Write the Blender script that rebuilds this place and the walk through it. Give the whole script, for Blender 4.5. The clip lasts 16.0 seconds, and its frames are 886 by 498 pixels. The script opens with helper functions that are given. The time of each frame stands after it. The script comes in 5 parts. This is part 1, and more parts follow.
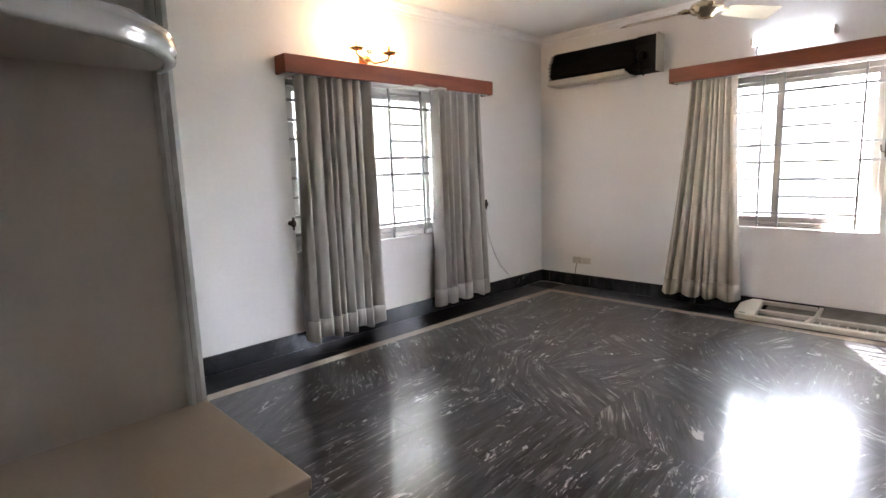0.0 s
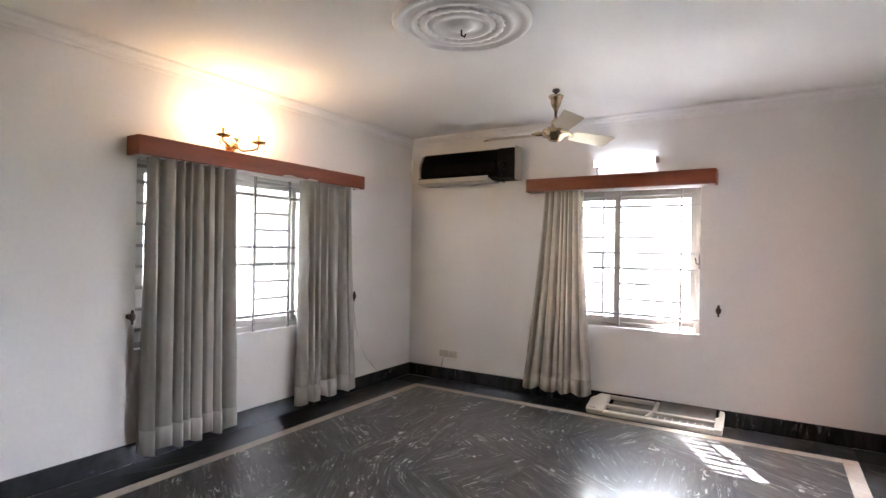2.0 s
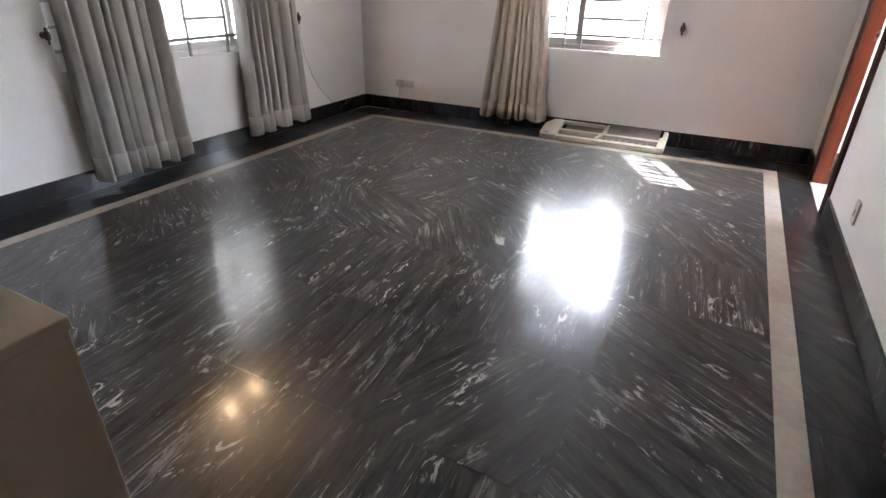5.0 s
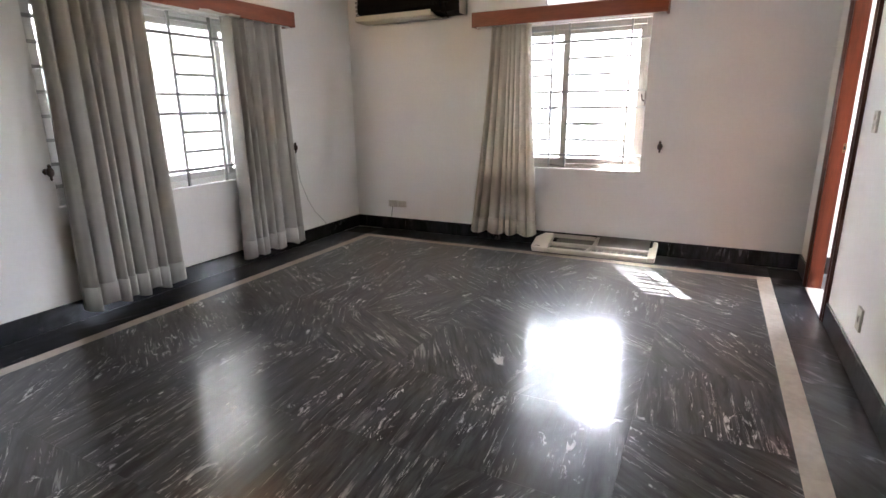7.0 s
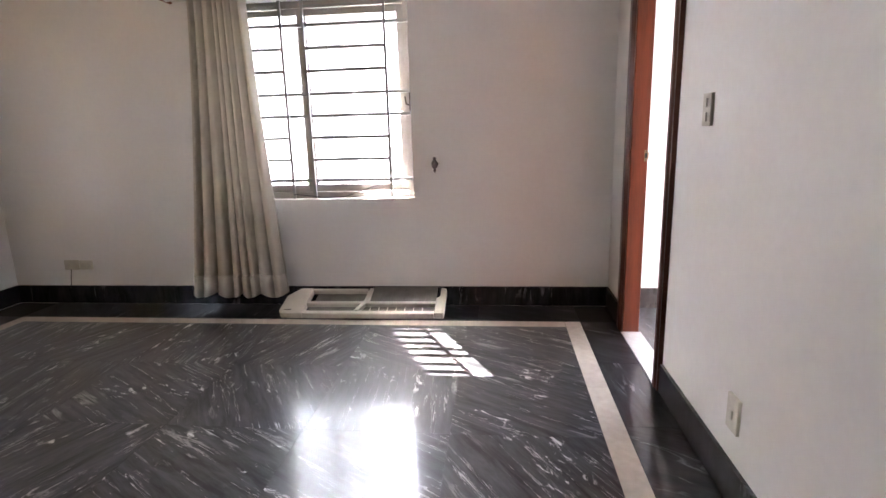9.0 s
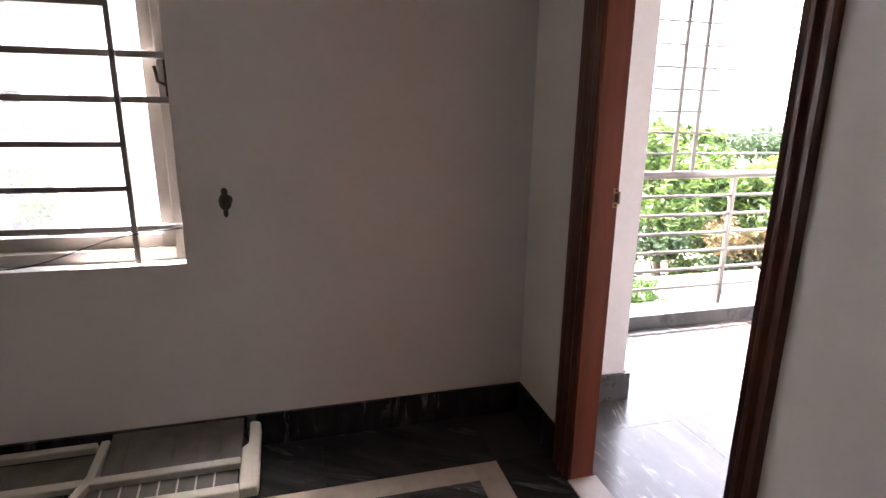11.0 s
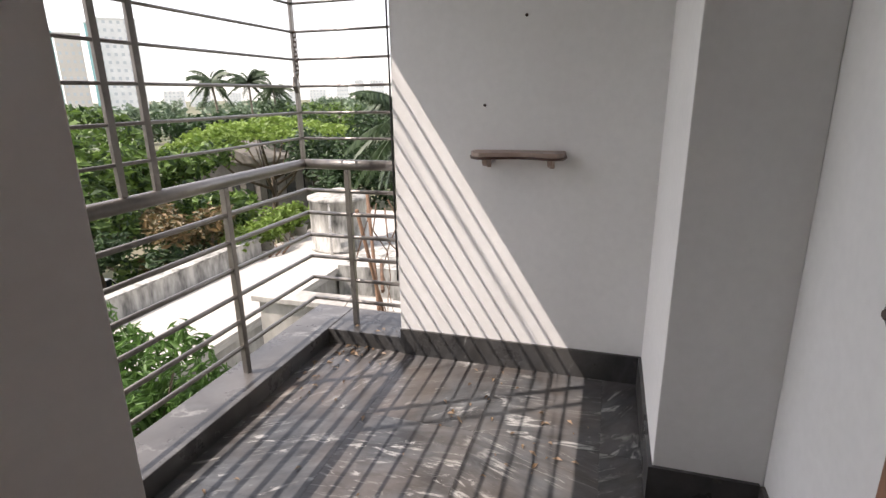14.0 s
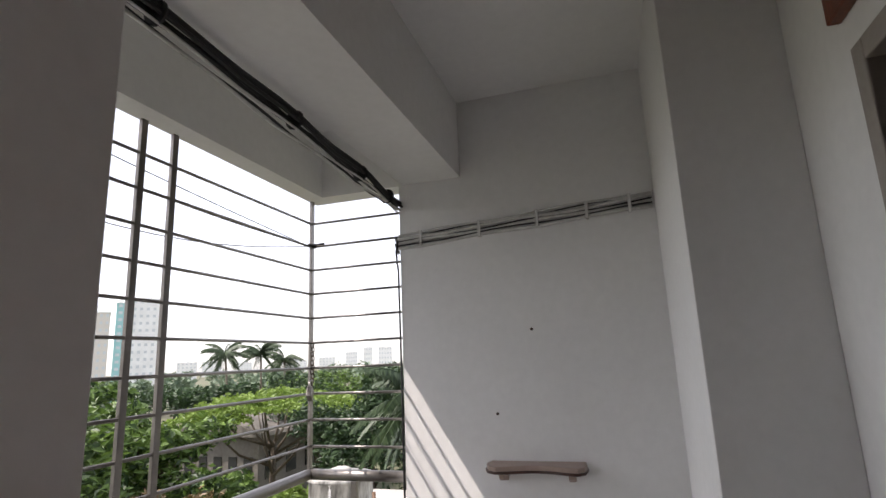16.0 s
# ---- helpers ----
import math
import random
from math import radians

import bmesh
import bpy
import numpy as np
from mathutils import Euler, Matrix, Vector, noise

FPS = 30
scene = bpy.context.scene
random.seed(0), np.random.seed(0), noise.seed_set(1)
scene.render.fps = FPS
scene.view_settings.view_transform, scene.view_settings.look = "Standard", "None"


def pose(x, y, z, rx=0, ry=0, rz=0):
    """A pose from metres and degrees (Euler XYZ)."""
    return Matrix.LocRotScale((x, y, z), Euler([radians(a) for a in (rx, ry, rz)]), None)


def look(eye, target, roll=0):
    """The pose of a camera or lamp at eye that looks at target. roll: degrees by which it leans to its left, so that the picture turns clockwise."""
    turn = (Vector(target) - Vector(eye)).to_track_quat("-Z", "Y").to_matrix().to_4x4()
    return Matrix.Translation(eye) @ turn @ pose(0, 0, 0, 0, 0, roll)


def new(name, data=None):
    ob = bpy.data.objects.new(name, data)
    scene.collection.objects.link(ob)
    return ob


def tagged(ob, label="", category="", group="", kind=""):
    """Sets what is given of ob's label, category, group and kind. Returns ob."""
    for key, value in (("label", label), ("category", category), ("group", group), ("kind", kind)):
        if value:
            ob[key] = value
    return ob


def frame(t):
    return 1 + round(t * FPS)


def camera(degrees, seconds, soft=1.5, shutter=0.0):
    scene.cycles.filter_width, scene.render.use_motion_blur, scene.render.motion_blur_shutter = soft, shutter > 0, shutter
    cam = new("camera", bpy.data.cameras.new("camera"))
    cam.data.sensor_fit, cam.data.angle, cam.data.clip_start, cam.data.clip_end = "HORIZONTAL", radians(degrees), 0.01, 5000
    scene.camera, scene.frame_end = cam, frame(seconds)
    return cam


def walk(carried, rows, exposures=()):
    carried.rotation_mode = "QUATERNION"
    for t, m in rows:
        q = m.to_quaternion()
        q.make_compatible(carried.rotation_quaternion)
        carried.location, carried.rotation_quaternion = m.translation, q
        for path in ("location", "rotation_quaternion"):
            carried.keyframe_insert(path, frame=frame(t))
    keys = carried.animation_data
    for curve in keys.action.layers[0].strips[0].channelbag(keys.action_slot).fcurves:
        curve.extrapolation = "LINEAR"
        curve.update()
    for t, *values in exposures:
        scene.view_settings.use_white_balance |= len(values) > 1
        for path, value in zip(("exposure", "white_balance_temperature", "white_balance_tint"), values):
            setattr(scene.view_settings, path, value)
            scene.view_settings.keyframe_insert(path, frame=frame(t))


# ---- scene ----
cam = camera(79.8, 16.0)
PATH = [
    (0, (3.716, -5.296, 1.378), (2.301, -3.917, 1.082), -1.9),
    (0.5, (3.68, -5.276, 1.4), (2.255, -3.904, 1.107), -1.9),
    (1, (3.688, -5.27, 1.457), (2.27, -3.884, 1.202), -1.7),
    (1.5, (3.709, -5.238, 1.506), (2.368, -3.757, 1.415), -0.8),
    (2, (3.721, -5.231, 1.498), (2.662, -3.534, 1.501), 0.9),
    (2.5, (3.704, -5.186, 1.492), (2.941, -3.337, 1.512), 2.3),
    (3, (3.745, -5.159, 1.483), (3.185, -3.239, 1.498), 2.4),
    (3.5, (3.727, -5.236, 1.475), (3.044, -3.376, 1.202), 1.2),
    (4, (3.755, -5.221, 1.414), (3.037, -3.488, 0.72), 1.2),
    (4.2, (3.777, -5.226, 1.396), (3.097, -3.583, 0.481), 1.3),
    (6.3, (3.758, -5.235, 1.322), (2.62, -3.774, 0.567), -3.4),
    (6.5, (3.759, -5.229, 1.371), (2.607, -3.719, 0.745), -3.0),
    (7, (3.738, -5.173, 1.37), (2.868, -3.448, 0.853), -0.8),
    (7.5, (3.778, -4.894, 1.317), (3.195, -3.056, 0.785), -1.4),
    (8, (3.776, -4.529, 1.328), (3.219, -2.683, 0.798), -3.3),
    (8.5, (3.743, -4.103, 1.254), (3.29, -2.21, 0.79), -1.7),
    (8.7, (3.762, -3.912, 1.207), (3.414, -1.989, 0.782), -1.5),
    (10.8, (3.515, -2.178, 1.294), (3.887, -0.271, 0.818), 0.1),
    (11, (3.584, -2.032, 1.303), (4.087, -0.157, 0.82), 0.7),
    (11.5, (3.704, -1.649, 1.273), (4.72, 0.004, 0.789), 2.8),
    (12, (3.835, -1.325, 1.28), (5.216, 0.032, 0.779), 0.7),
    (12.5, (4.051, -1.095, 1.269), (5.596, 0.066, 0.752), -0.8),
    (13, (4.231, -0.958, 1.275), (5.91, -0.013, 0.739), -1.0),
    (13.5, (4.388, -0.77, 1.288), (6.196, -0.137, 0.726), -1.3),
    (14, (4.49, -0.702, 1.304), (6.322, -0.125, 0.745), -0.9),
    (14.5, (4.552, -0.648, 1.37), (6.246, 0.268, 0.831), -4.3),
    (15, (4.567, -0.64, 1.421), (6.262, 0.355, 1.052), -4.0),
    (15.2, (4.55, -0.652, 1.445), (6.278, 0.345, 1.297), -3.5),
    (15.5, (4.517, -0.667, 1.47), (6.297, 0.225, 1.651), -2.3),
    (16, (4.484, -0.686, 1.5), (6.35, -0.1, 1.906), -2.4),
]
EXPOSURE = [(0.0, 6.3, 6000, 17), (1.2, 6.3, 6000, 18), (2.0, 6.1, 6050, 19), (3.0, 6.1, 6050, 18), (4.2, 6.05, 6000, 17), (6.3, 6.2, 6000, 17), (6.6, 6.2, 6000, 17), (7.0, 6.0, 6050, 17), (8.5, 6.0, 6100, 20), (9.6, 5.15, 6250, 22), (10.8, 4.35, 6450, 24), (11.5, 4.05, 6550, 24), (12.0, 3.3, 6500, 20), (12.5, 2.85, 6550, 18), (13.0, 2.45, 6600, 18), (13.5, 1.9, 6650, 17), (14.0, 1.4, 6700, 17), (14.5, 1.0, 6700, 17), (15.0, 0.6, 6650, 16), (15.5, 0.65, 6550, 16), (16.0, 1.25, 6500, 17)]
walk(cam, [(t, look(eye, target, roll)) for t, eye, target, roll in PATH], EXPOSURE)

# ---------------------------------------------------------------- light
SUN_WAY = Vector((0.52, -1.0, -1.585)).normalized()
world = bpy.data.worlds.new("sky")
scene.world = world
world.use_nodes = True
wn = world.node_tree.nodes
sky = wn.new("ShaderNodeTexSky")
sky.sky_type = "NISHITA"
sky.sun_disc = False
sky.sun_elevation = radians(54.6)
sky.sun_rotation = radians(-27.5)
sky.air_density, sky.dust_density, sky.ozone_density = 1.0, 0.9, 1.0
wn["Background"].inputs["Strength"].default_value = 0.15
haze = wn.new("ShaderNodeHueSaturation")
haze.inputs["Saturation"].default_value = 0.3
world.node_tree.links.new(sky.outputs["Color"], haze.inputs["Color"])
world.node_tree.links.new(haze.outputs["Color"], wn["Background"].inputs["Color"])
sun_data = bpy.data.lights.new("sun", "SUN")
sun_data.energy, sun_data.angle, sun_data.color = 2.9, radians(0.27), (1.0, 0.93, 0.84)
sun = new("sun", sun_data)
sun.matrix_world = look((0, 0, 30), Vector((0, 0, 30)) + SUN_WAY)

# ---------------------------------------------------------------- materials


def mat(name, base, rough=0.6, metal=0.0, var=0.12, scale=4.0, fine=60.0, bump=0.15, tint=None, coat=0.0, per_piece=0.0, stretch=None, spec=0.5):
    """A painted or plain surface: two scales of colour variation, uneven gloss and fine relief."""
    m = bpy.data.materials.new(name)
    m.use_nodes = True
    nt = m.node_tree
    n, l = nt.nodes, nt.links
    p = n["Principled BSDF"]
    p.inputs["Metallic"].default_value = metal
    p.inputs["Specular IOR Level"].default_value = spec
    p.inputs["Coat Weight"].default_value = coat
    co = n.new("ShaderNodeTexCoord")
    mp = n.new("ShaderNodeMapping")
    if stretch:
        mp.inputs["Scale"].default_value = stretch
    l.new(co.outputs["Object"], mp.inputs["Vector"])
    big, small = n.new("ShaderNodeTexNoise"), n.new("ShaderNodeTexNoise")
    big.inputs["Scale"].default_value, big.inputs["Detail"].default_value = scale, 5
    small.inputs["Scale"].default_value, small.inputs["Detail"].default_value = fine, 4
    for t in (big, small):
        l.new(mp.outputs["Vector"], t.inputs["Vector"])
    mixf = n.new("ShaderNodeMix")
    mixf.inputs["Factor"].default_value = 0.35
    l.new(big.outputs["Fac"], mixf.inputs["A"])
    l.new(small.outputs["Fac"], mixf.inputs["B"])
    ramp = n.new("ShaderNodeValToRGB")
    low = tint or tuple(c * (1 - var) for c in base)
    high = tuple(min(1, c * (1 + var * 0.5)) for c in base)
    ramp.color_ramp.elements[0].position, ramp.color_ramp.elements[0].color = 0.3, (*low, 1)
    ramp.color_ramp.elements[1].position, ramp.color_ramp.elements[1].color = 0.65, (*high, 1)
    l.new(mixf.outputs["Result"], ramp.inputs["Fac"])
    out = ramp.outputs["Color"]
    if per_piece:
        info, hsv = n.new("ShaderNodeObjectInfo"), n.new("ShaderNodeHueSaturation")
        mr = n.new("ShaderNodeMapRange")
        mr.inputs["To Min"].default_value, mr.inputs["To Max"].default_value = 1 - per_piece, 1 + per_piece
        l.new(info.outputs["Random"], mr.inputs["Value"])
        l.new(mr.outputs["Result"], hsv.inputs["Value"])
        l.new(out, hsv.inputs["Color"])
        out = hsv.outputs["Color"]
    l.new(out, p.inputs["Base Color"])
    rr = n.new("ShaderNodeMapRange")
    rr.inputs["To Min"].default_value, rr.inputs["To Max"].default_value = max(0.03, rough * 0.8), min(1, rough * 1.2)
    l.new(big.outputs["Fac"], rr.inputs["Value"])
    l.new(rr.outputs["Result"], p.inputs["Roughness"])
    if bump:
        b = n.new("ShaderNodeBump")
        b.inputs["Strength"].default_value, b.inputs["Distance"].default_value = bump, 0.004
        l.new(small.outputs["Fac"], b.inputs["Height"])
        l.new(b.outputs["Normal"], p.inputs["Normal"])
    return m


def marble(name, dark, light, vein, streak=1.0, rough=0.16, veins=0.5, turn_pieces=True, dust=None, fineness=1.0, flecks=0.0, polish=0.0, sheen=0.2):
    """Dark polished marble: streaks along one grain, broken white veins; each slab with its own grain direction."""
    m = bpy.data.materials.new(name)
    m.use_nodes = True
    nt = m.node_tree
    n, l = nt.nodes, nt.links
    p = n["Principled BSDF"]
    p.inputs["Specular IOR Level"].default_value = 0.5
    co, info = n.new("ShaderNodeTexCoord"), n.new("ShaderNodeObjectInfo")
    vec = co.outputs["Object"]
    if turn_pieces:
        mul = n.new("ShaderNodeMath")
        mul.operation = "MULTIPLY"
        mul.inputs[1].default_value = 4.0
        flo = n.new("ShaderNodeMath")
        flo.operation = "FLOOR"
        ang = n.new("ShaderNodeMath")
        ang.operation = "MULTIPLY_ADD"
        ang.inputs[1].default_value, ang.inputs[2].default_value = 0.47, 0.55
        l.new(info.outputs["Random"], mul.inputs[0])
        l.new(mul.outputs[0], flo.inputs[0])
        l.new(flo.outputs[0], ang.inputs[0])
        rot = n.new("ShaderNodeVectorRotate")
        rot.rotation_type = "Z_AXIS"
        l.new(vec, rot.inputs["Vector"])
        l.new(ang.outputs[0], rot.inputs["Angle"])
        off = n.new("ShaderNodeCombineXYZ")
        sc = n.new("ShaderNodeMath")
        sc.operation = "MULTIPLY"
        sc.inputs[1].default_value = 37.0
        l.new(info.outputs["Random"], sc.inputs[0])
        l.new(sc.outputs[0], off.inputs["X"])
        l.new(sc.outputs[0], off.inputs["Z"])
        add = n.new("ShaderNodeVectorMath")
        l.new(rot.outputs["Vector"], add.inputs[0])
        l.new(off.outputs["Vector"], add.inputs[1])
        vec = add.outputs["Vector"]

    def noise_tex(scale_xyz, scale, detail, rough_, distort=0.0):
        mp = n.new("ShaderNodeMapping")
        mp.inputs["Scale"].default_value = scale_xyz
        t = n.new("ShaderNodeTexNoise")
        t.inputs["Scale"].default_value, t.inputs["Detail"].default_value = scale, detail
        t.inputs["Roughness"].default_value, t.inputs["Distortion"].default_value = rough_, distort
        l.new(vec, mp.inputs["Vector"])
        l.new(mp.outputs["Vector"], t.inputs["Vector"])
        return t.outputs["Fac"]

    def ramp_of(fac, stops):
        r = n.new("ShaderNodeValToRGB")
        e = r.color_ramp.elements
        e[0].position, e[0].color = stops[0][0], (*stops[0][1], 1)
        e[1].position, e[1].color = stops[-1][0], (*stops[-1][1], 1)
        for pos, c in stops[1:-1]:
            x = e.new(pos)
            x.color = (*c, 1)
        l.new(fac, r.inputs["Fac"])
        return r.outputs["Color"]

    grain = noise_tex((1.0, 7.0 * streak, 1.0), 3.2, 8, 0.68, 0.35)
    base = ramp_of(grain, [(0.38, dark), (0.54, tuple((a + b) / 2 for a, b in zip(dark, light))), (0.72, light)])
    lines = ramp_of(noise_tex((0.9, 8.0 * streak, 1.0), 2.3 * fineness, 5, 0.6, 0.8), [(0.57, (0, 0, 0)), (0.615, (1, 1, 1)), (0.66, (0, 0, 0))])
    patch = ramp_of(noise_tex((1.5, 1.5, 1.5), 2.4 * fineness, 3, 0.5), [(0.52 - 0.10 * veins, (0, 0, 0)), (0.66 - 0.08 * veins, (1, 1, 1))])
    mul2 = n.new("ShaderNodeMath")
    mul2.operation = "MULTIPLY"
    l.new(lines, mul2.inputs[0])
    l.new(patch, mul2.inputs[1])
    mul3 = n.new("ShaderNodeMath")
    mul3.operation = "MULTIPLY"
    mul3.inputs[1].default_value = veins
    l.new(mul2.outputs[0], mul3.inputs[0])
    mix = n.new("ShaderNodeMix")
    mix.data_type = "RGBA"
    l.new(mul3.outputs[0], mix.inputs["Factor"])
    l.new(base, mix.inputs["A"])
    mix.inputs["B"].default_value = (*vein, 1)
    out = mix.outputs["Result"]
    if flecks:
        thin = ramp_of(noise_tex((0.75, 15.0, 1.0), 3.0, 3, 0.6, 0.7), [(0.598, (0, 0, 0)), (0.612, (1, 1, 1)), (0.626, (0, 0, 0))])
        spots_ = ramp_of(noise_tex((1, 1.6, 1), 3.4, 4, 0.62), [(0.45, (0, 0, 0)), (0.55, (1, 1, 1))])
        chip = ramp_of(noise_tex((1.3, 3.6, 1.0), 6.5, 6, 0.7, 1.1), [(0.57, (0, 0, 0)), (0.60, (1, 1, 1))])
        cluster = ramp_of(noise_tex((1.2, 1.9, 1), 2.6, 3, 0.55), [(0.56, (0, 0, 0)), (0.62, (1, 1, 1))])
        cm = n.new("ShaderNodeMath")
        cm.operation = "MULTIPLY"
        l.new(chip, cm.inputs[0])
        l.new(cluster, cm.inputs[1])
        chips = cm.outputs[0]
        m1, m2 = n.new("ShaderNodeMath"), n.new("ShaderNodeMath")
        m1.operation, m2.operation = "MULTIPLY", "MAXIMUM"
        l.new(thin, m1.inputs[0])
        l.new(spots_, m1.inputs[1])
        l.new(m1.outputs[0], m2.inputs[0])
        l.new(chips, m2.inputs[1])
        m3 = n.new("ShaderNodeMath")
        m3.operation = "MULTIPLY"
        m3.inputs[1].default_value = flecks
        l.new(m2.outputs[0], m3.inputs[0])
        fl = n.new("ShaderNodeMix")
        fl.data_type = "RGBA"
        l.new(m3.outputs[0], fl.inputs["Factor"])
        l.new(out, fl.inputs["A"])
        fl.inputs["B"].default_value = (*vein, 1)
        out = fl.outputs["Result"]
    if dust:
        d = n.new("ShaderNodeMix")
        d.data_type = "RGBA"
        dm = ramp_of(noise_tex((1, 1, 1), 2.1, 6, 0.6), [(0.40, (0.05, 0.05, 0.05)), (0.70, (0.62, 0.62, 0.62))])
        l.new(dm, d.inputs["Factor"])
        l.new(out, d.inputs["A"])
        d.inputs["B"].default_value = (*dust, 1)
        out = d.outputs["Result"]
    l.new(out, p.inputs["Base Color"])
    smear = n.new("ShaderNodeMapRange")
    smear.inputs["From Min"].default_value, smear.inputs["From Max"].default_value = 0.3, 0.7
    smear.inputs["To Min"].default_value, smear.inputs["To Max"].default_value = rough * 0.75, rough * 1.35
    l.new(noise_tex((1, 1, 1), 5.0, 6, 0.7), smear.inputs["Value"])
    if polish:
        p.inputs["Coat Weight"].default_value = polish
        l.new(smear.outputs["Result"], p.inputs["Coat Roughness"])
        p.inputs["Roughness"].default_value = 0.30
        p.inputs["Specular IOR Level"].default_value = sheen
    else:
        l.new(smear.outputs["Result"], p.inputs["Roughness"])
    return m


def leaf_mat(name, col, col2, translucent=0.35):
    m = bpy.data.materials.new(name)
    m.use_nodes = True
    nt = m.node_tree
    n, l = nt.nodes, nt.links
    p = n["Principled BSDF"]
    p.inputs["Roughness"].default_value = 0.55
    geo, ramp = n.new("ShaderNodeNewGeometry"), n.new("ShaderNodeValToRGB")
    ramp.color_ramp.elements[0].color, ramp.color_ramp.elements[1].color = (*col, 1), (*col2, 1)
    l.new(geo.outputs["Random Per Island"], ramp.inputs["Fac"])
    l.new(ramp.outputs["Color"], p.inputs["Base Color"])
    tr, mx = n.new("ShaderNodeBsdfTranslucent"), n.new("ShaderNodeMixShader")
    l.new(ramp.outputs["Color"], tr.inputs["Color"])
    mx.inputs["Fac"].default_value = translucent
    l.new(p.outputs["BSDF"], mx.inputs[1])
    l.new(tr.outputs["BSDF"], mx.inputs[2])
    l.new(mx.outputs["Shader"], n["Material Output"].inputs["Surface"])
    return m


def cloth(name, col, translucent=0.25):
    m = mat(name, col, rough=0.95, var=0.12, scale=2.5, fine=220, bump=0.25, spec=0.15)
    n, l = m.node_tree.nodes, m.node_tree.links
    tr, mx = n.new("ShaderNodeBsdfTranslucent"), n.new("ShaderNodeMixShader")
    tr.inputs["Color"].default_value = (*(min(1, c * 1.5) for c in col), 1)
    mx.inputs["Fac"].default_value = translucent
    l.new(n["Principled BSDF"].outputs["BSDF"], mx.inputs[1])
    l.new(tr.outputs["BSDF"], mx.inputs[2])
    l.new(mx.outputs["Shader"], n["Material Output"].inputs["Surface"])
    return m


def glow(name, col, strength):
    m = bpy.data.materials.new(name)
    m.use_nodes = True
    p = m.node_tree.nodes["Principled BSDF"]
    p.inputs["Base Color"].default_value = (0.9, 0.9, 0.9, 1)
    p.inputs["Emission Color"].default_value = (*col, 1)
    p.inputs["Emission Strength"].default_value = strength
    return m


def glass(name, col=(1, 1, 1), rough=0.0):
    m = bpy.data.materials.new(name)
    m.use_nodes = True
    p = m.node_tree.nodes["Principled BSDF"]
    p.inputs["Base Color"].default_value = (*col, 1)
    p.inputs["Transmission Weight"].default_value = 1.0
    p.inputs["Roughness"].default_value = rough
    p.inputs["IOR"].default_value = 1.45
    return m


WALL = mat("white_wall_paint", (0.80, 0.79, 0.77), rough=0.7, var=0.05, scale=1.2, fine=35, bump=0.10)
WALL_OUT = mat("white_exterior_paint", (0.79, 0.785, 0.775), rough=0.8, var=0.07, scale=1.5, fine=30, bump=0.15)
CEIL = mat("ceiling_paint", (0.82, 0.82, 0.80), rough=0.8, var=0.04, scale=0.9, fine=40, bump=0.06)
PLASTER = mat("plaster_moulding", (0.82, 0.82, 0.81), rough=0.6, var=0.04, bump=0.05)
FLOOR = marble("grey_marble_slab", (0.003, 0.0034, 0.004), (0.066, 0.068, 0.071), (0.62, 0.61, 0.60), 1.0, 0.12, 0.38, True, None, 0.9, 0.9, 0.8, 0.22)
BORDER = marble("black_marble_border", (0.008, 0.009, 0.010), (0.035, 0.037, 0.042), (0.35, 0.36, 0.38), 0.6, 0.13, 0.35, True, None, 1.0, 0.0, 0.75, 0.1)
BALC = marble("veined_grey_marble", (0.022, 0.024, 0.027), (0.10, 0.107, 0.115), (0.60, 0.60, 0.58), 0.42, 0.2, 0.6, True, (0.125, 0.10, 0.082), 1.8, 0.5, 0.6)
BALC_SKIRT = marble("veined_black_marble", (0.02, 0.021, 0.022), (0.085, 0.086, 0.088), (0.5, 0.5, 0.48), 0.3, 0.3, 0.4, True, (0.12, 0.11, 0.10), 1.8)
STRIP = mat("cream_marble_strip", (0.46, 0.41, 0.35), rough=0.2, var=0.22, scale=3, fine=25, bump=0.03)
THRESH = mat("white_marble_sill", (0.55, 0.54, 0.52), rough=0.25, var=0.2, scale=5, fine=30, bump=0.03)
GROUT = mat("dark_grout", (0.02, 0.02, 0.021), rough=0.9)
PELMET = mat("red_brown_varnished_wood", (0.235, 0.062, 0.026), rough=0.4, var=0.3, scale=2.0, fine=14, bump=0.06, stretch=(1, 1, 9))
DOORWOOD = mat("red_brown_door_frame_wood", (0.17, 0.04, 0.016), rough=0.36, var=0.4, scale=3, fine=18, bump=0.08, stretch=(7, 7, 0.6))
# frame wood again, with the casing's shade put into a darker colour
CASING = mat("shade_darkened_casing_wood", (0.085, 0.025, 0.014), rough=0.35, var=0.4, scale=3, fine=18, bump=0.08, stretch=(7, 7, 0.6))
LEAFWOOD = mat("carved_teak", (0.33, 0.165, 0.10), rough=0.45, var=0.3, scale=3, fine=18, bump=0.12, stretch=(7, 7, 0.7))
DARKWOOD = mat("dark_brown_wood", (0.05, 0.02, 0.012), rough=0.4, var=0.35, scale=3, fine=18, bump=0.08, stretch=(6, 6, 0.6))
CURT_GREY = cloth("grey_curtain_cloth", (0.44, 0.425, 0.395), 0.08)
CURT_BEIGE = cloth("beige_curtain_cloth", (0.56, 0.515, 0.44), 0.13)
GRILLE = mat("grey_painted_grille_steel", (0.28, 0.275, 0.265), rough=0.45, var=0.2, bump=0.08)
WHITE_METAL = mat("white_painted_steel", (0.72, 0.72, 0.70), rough=0.4, var=0.1, bump=0.05)
ALU = mat("anodised_aluminium", (0.60, 0.59, 0.57), rough=0.45, metal=0.2, var=0.08, bump=0.02)
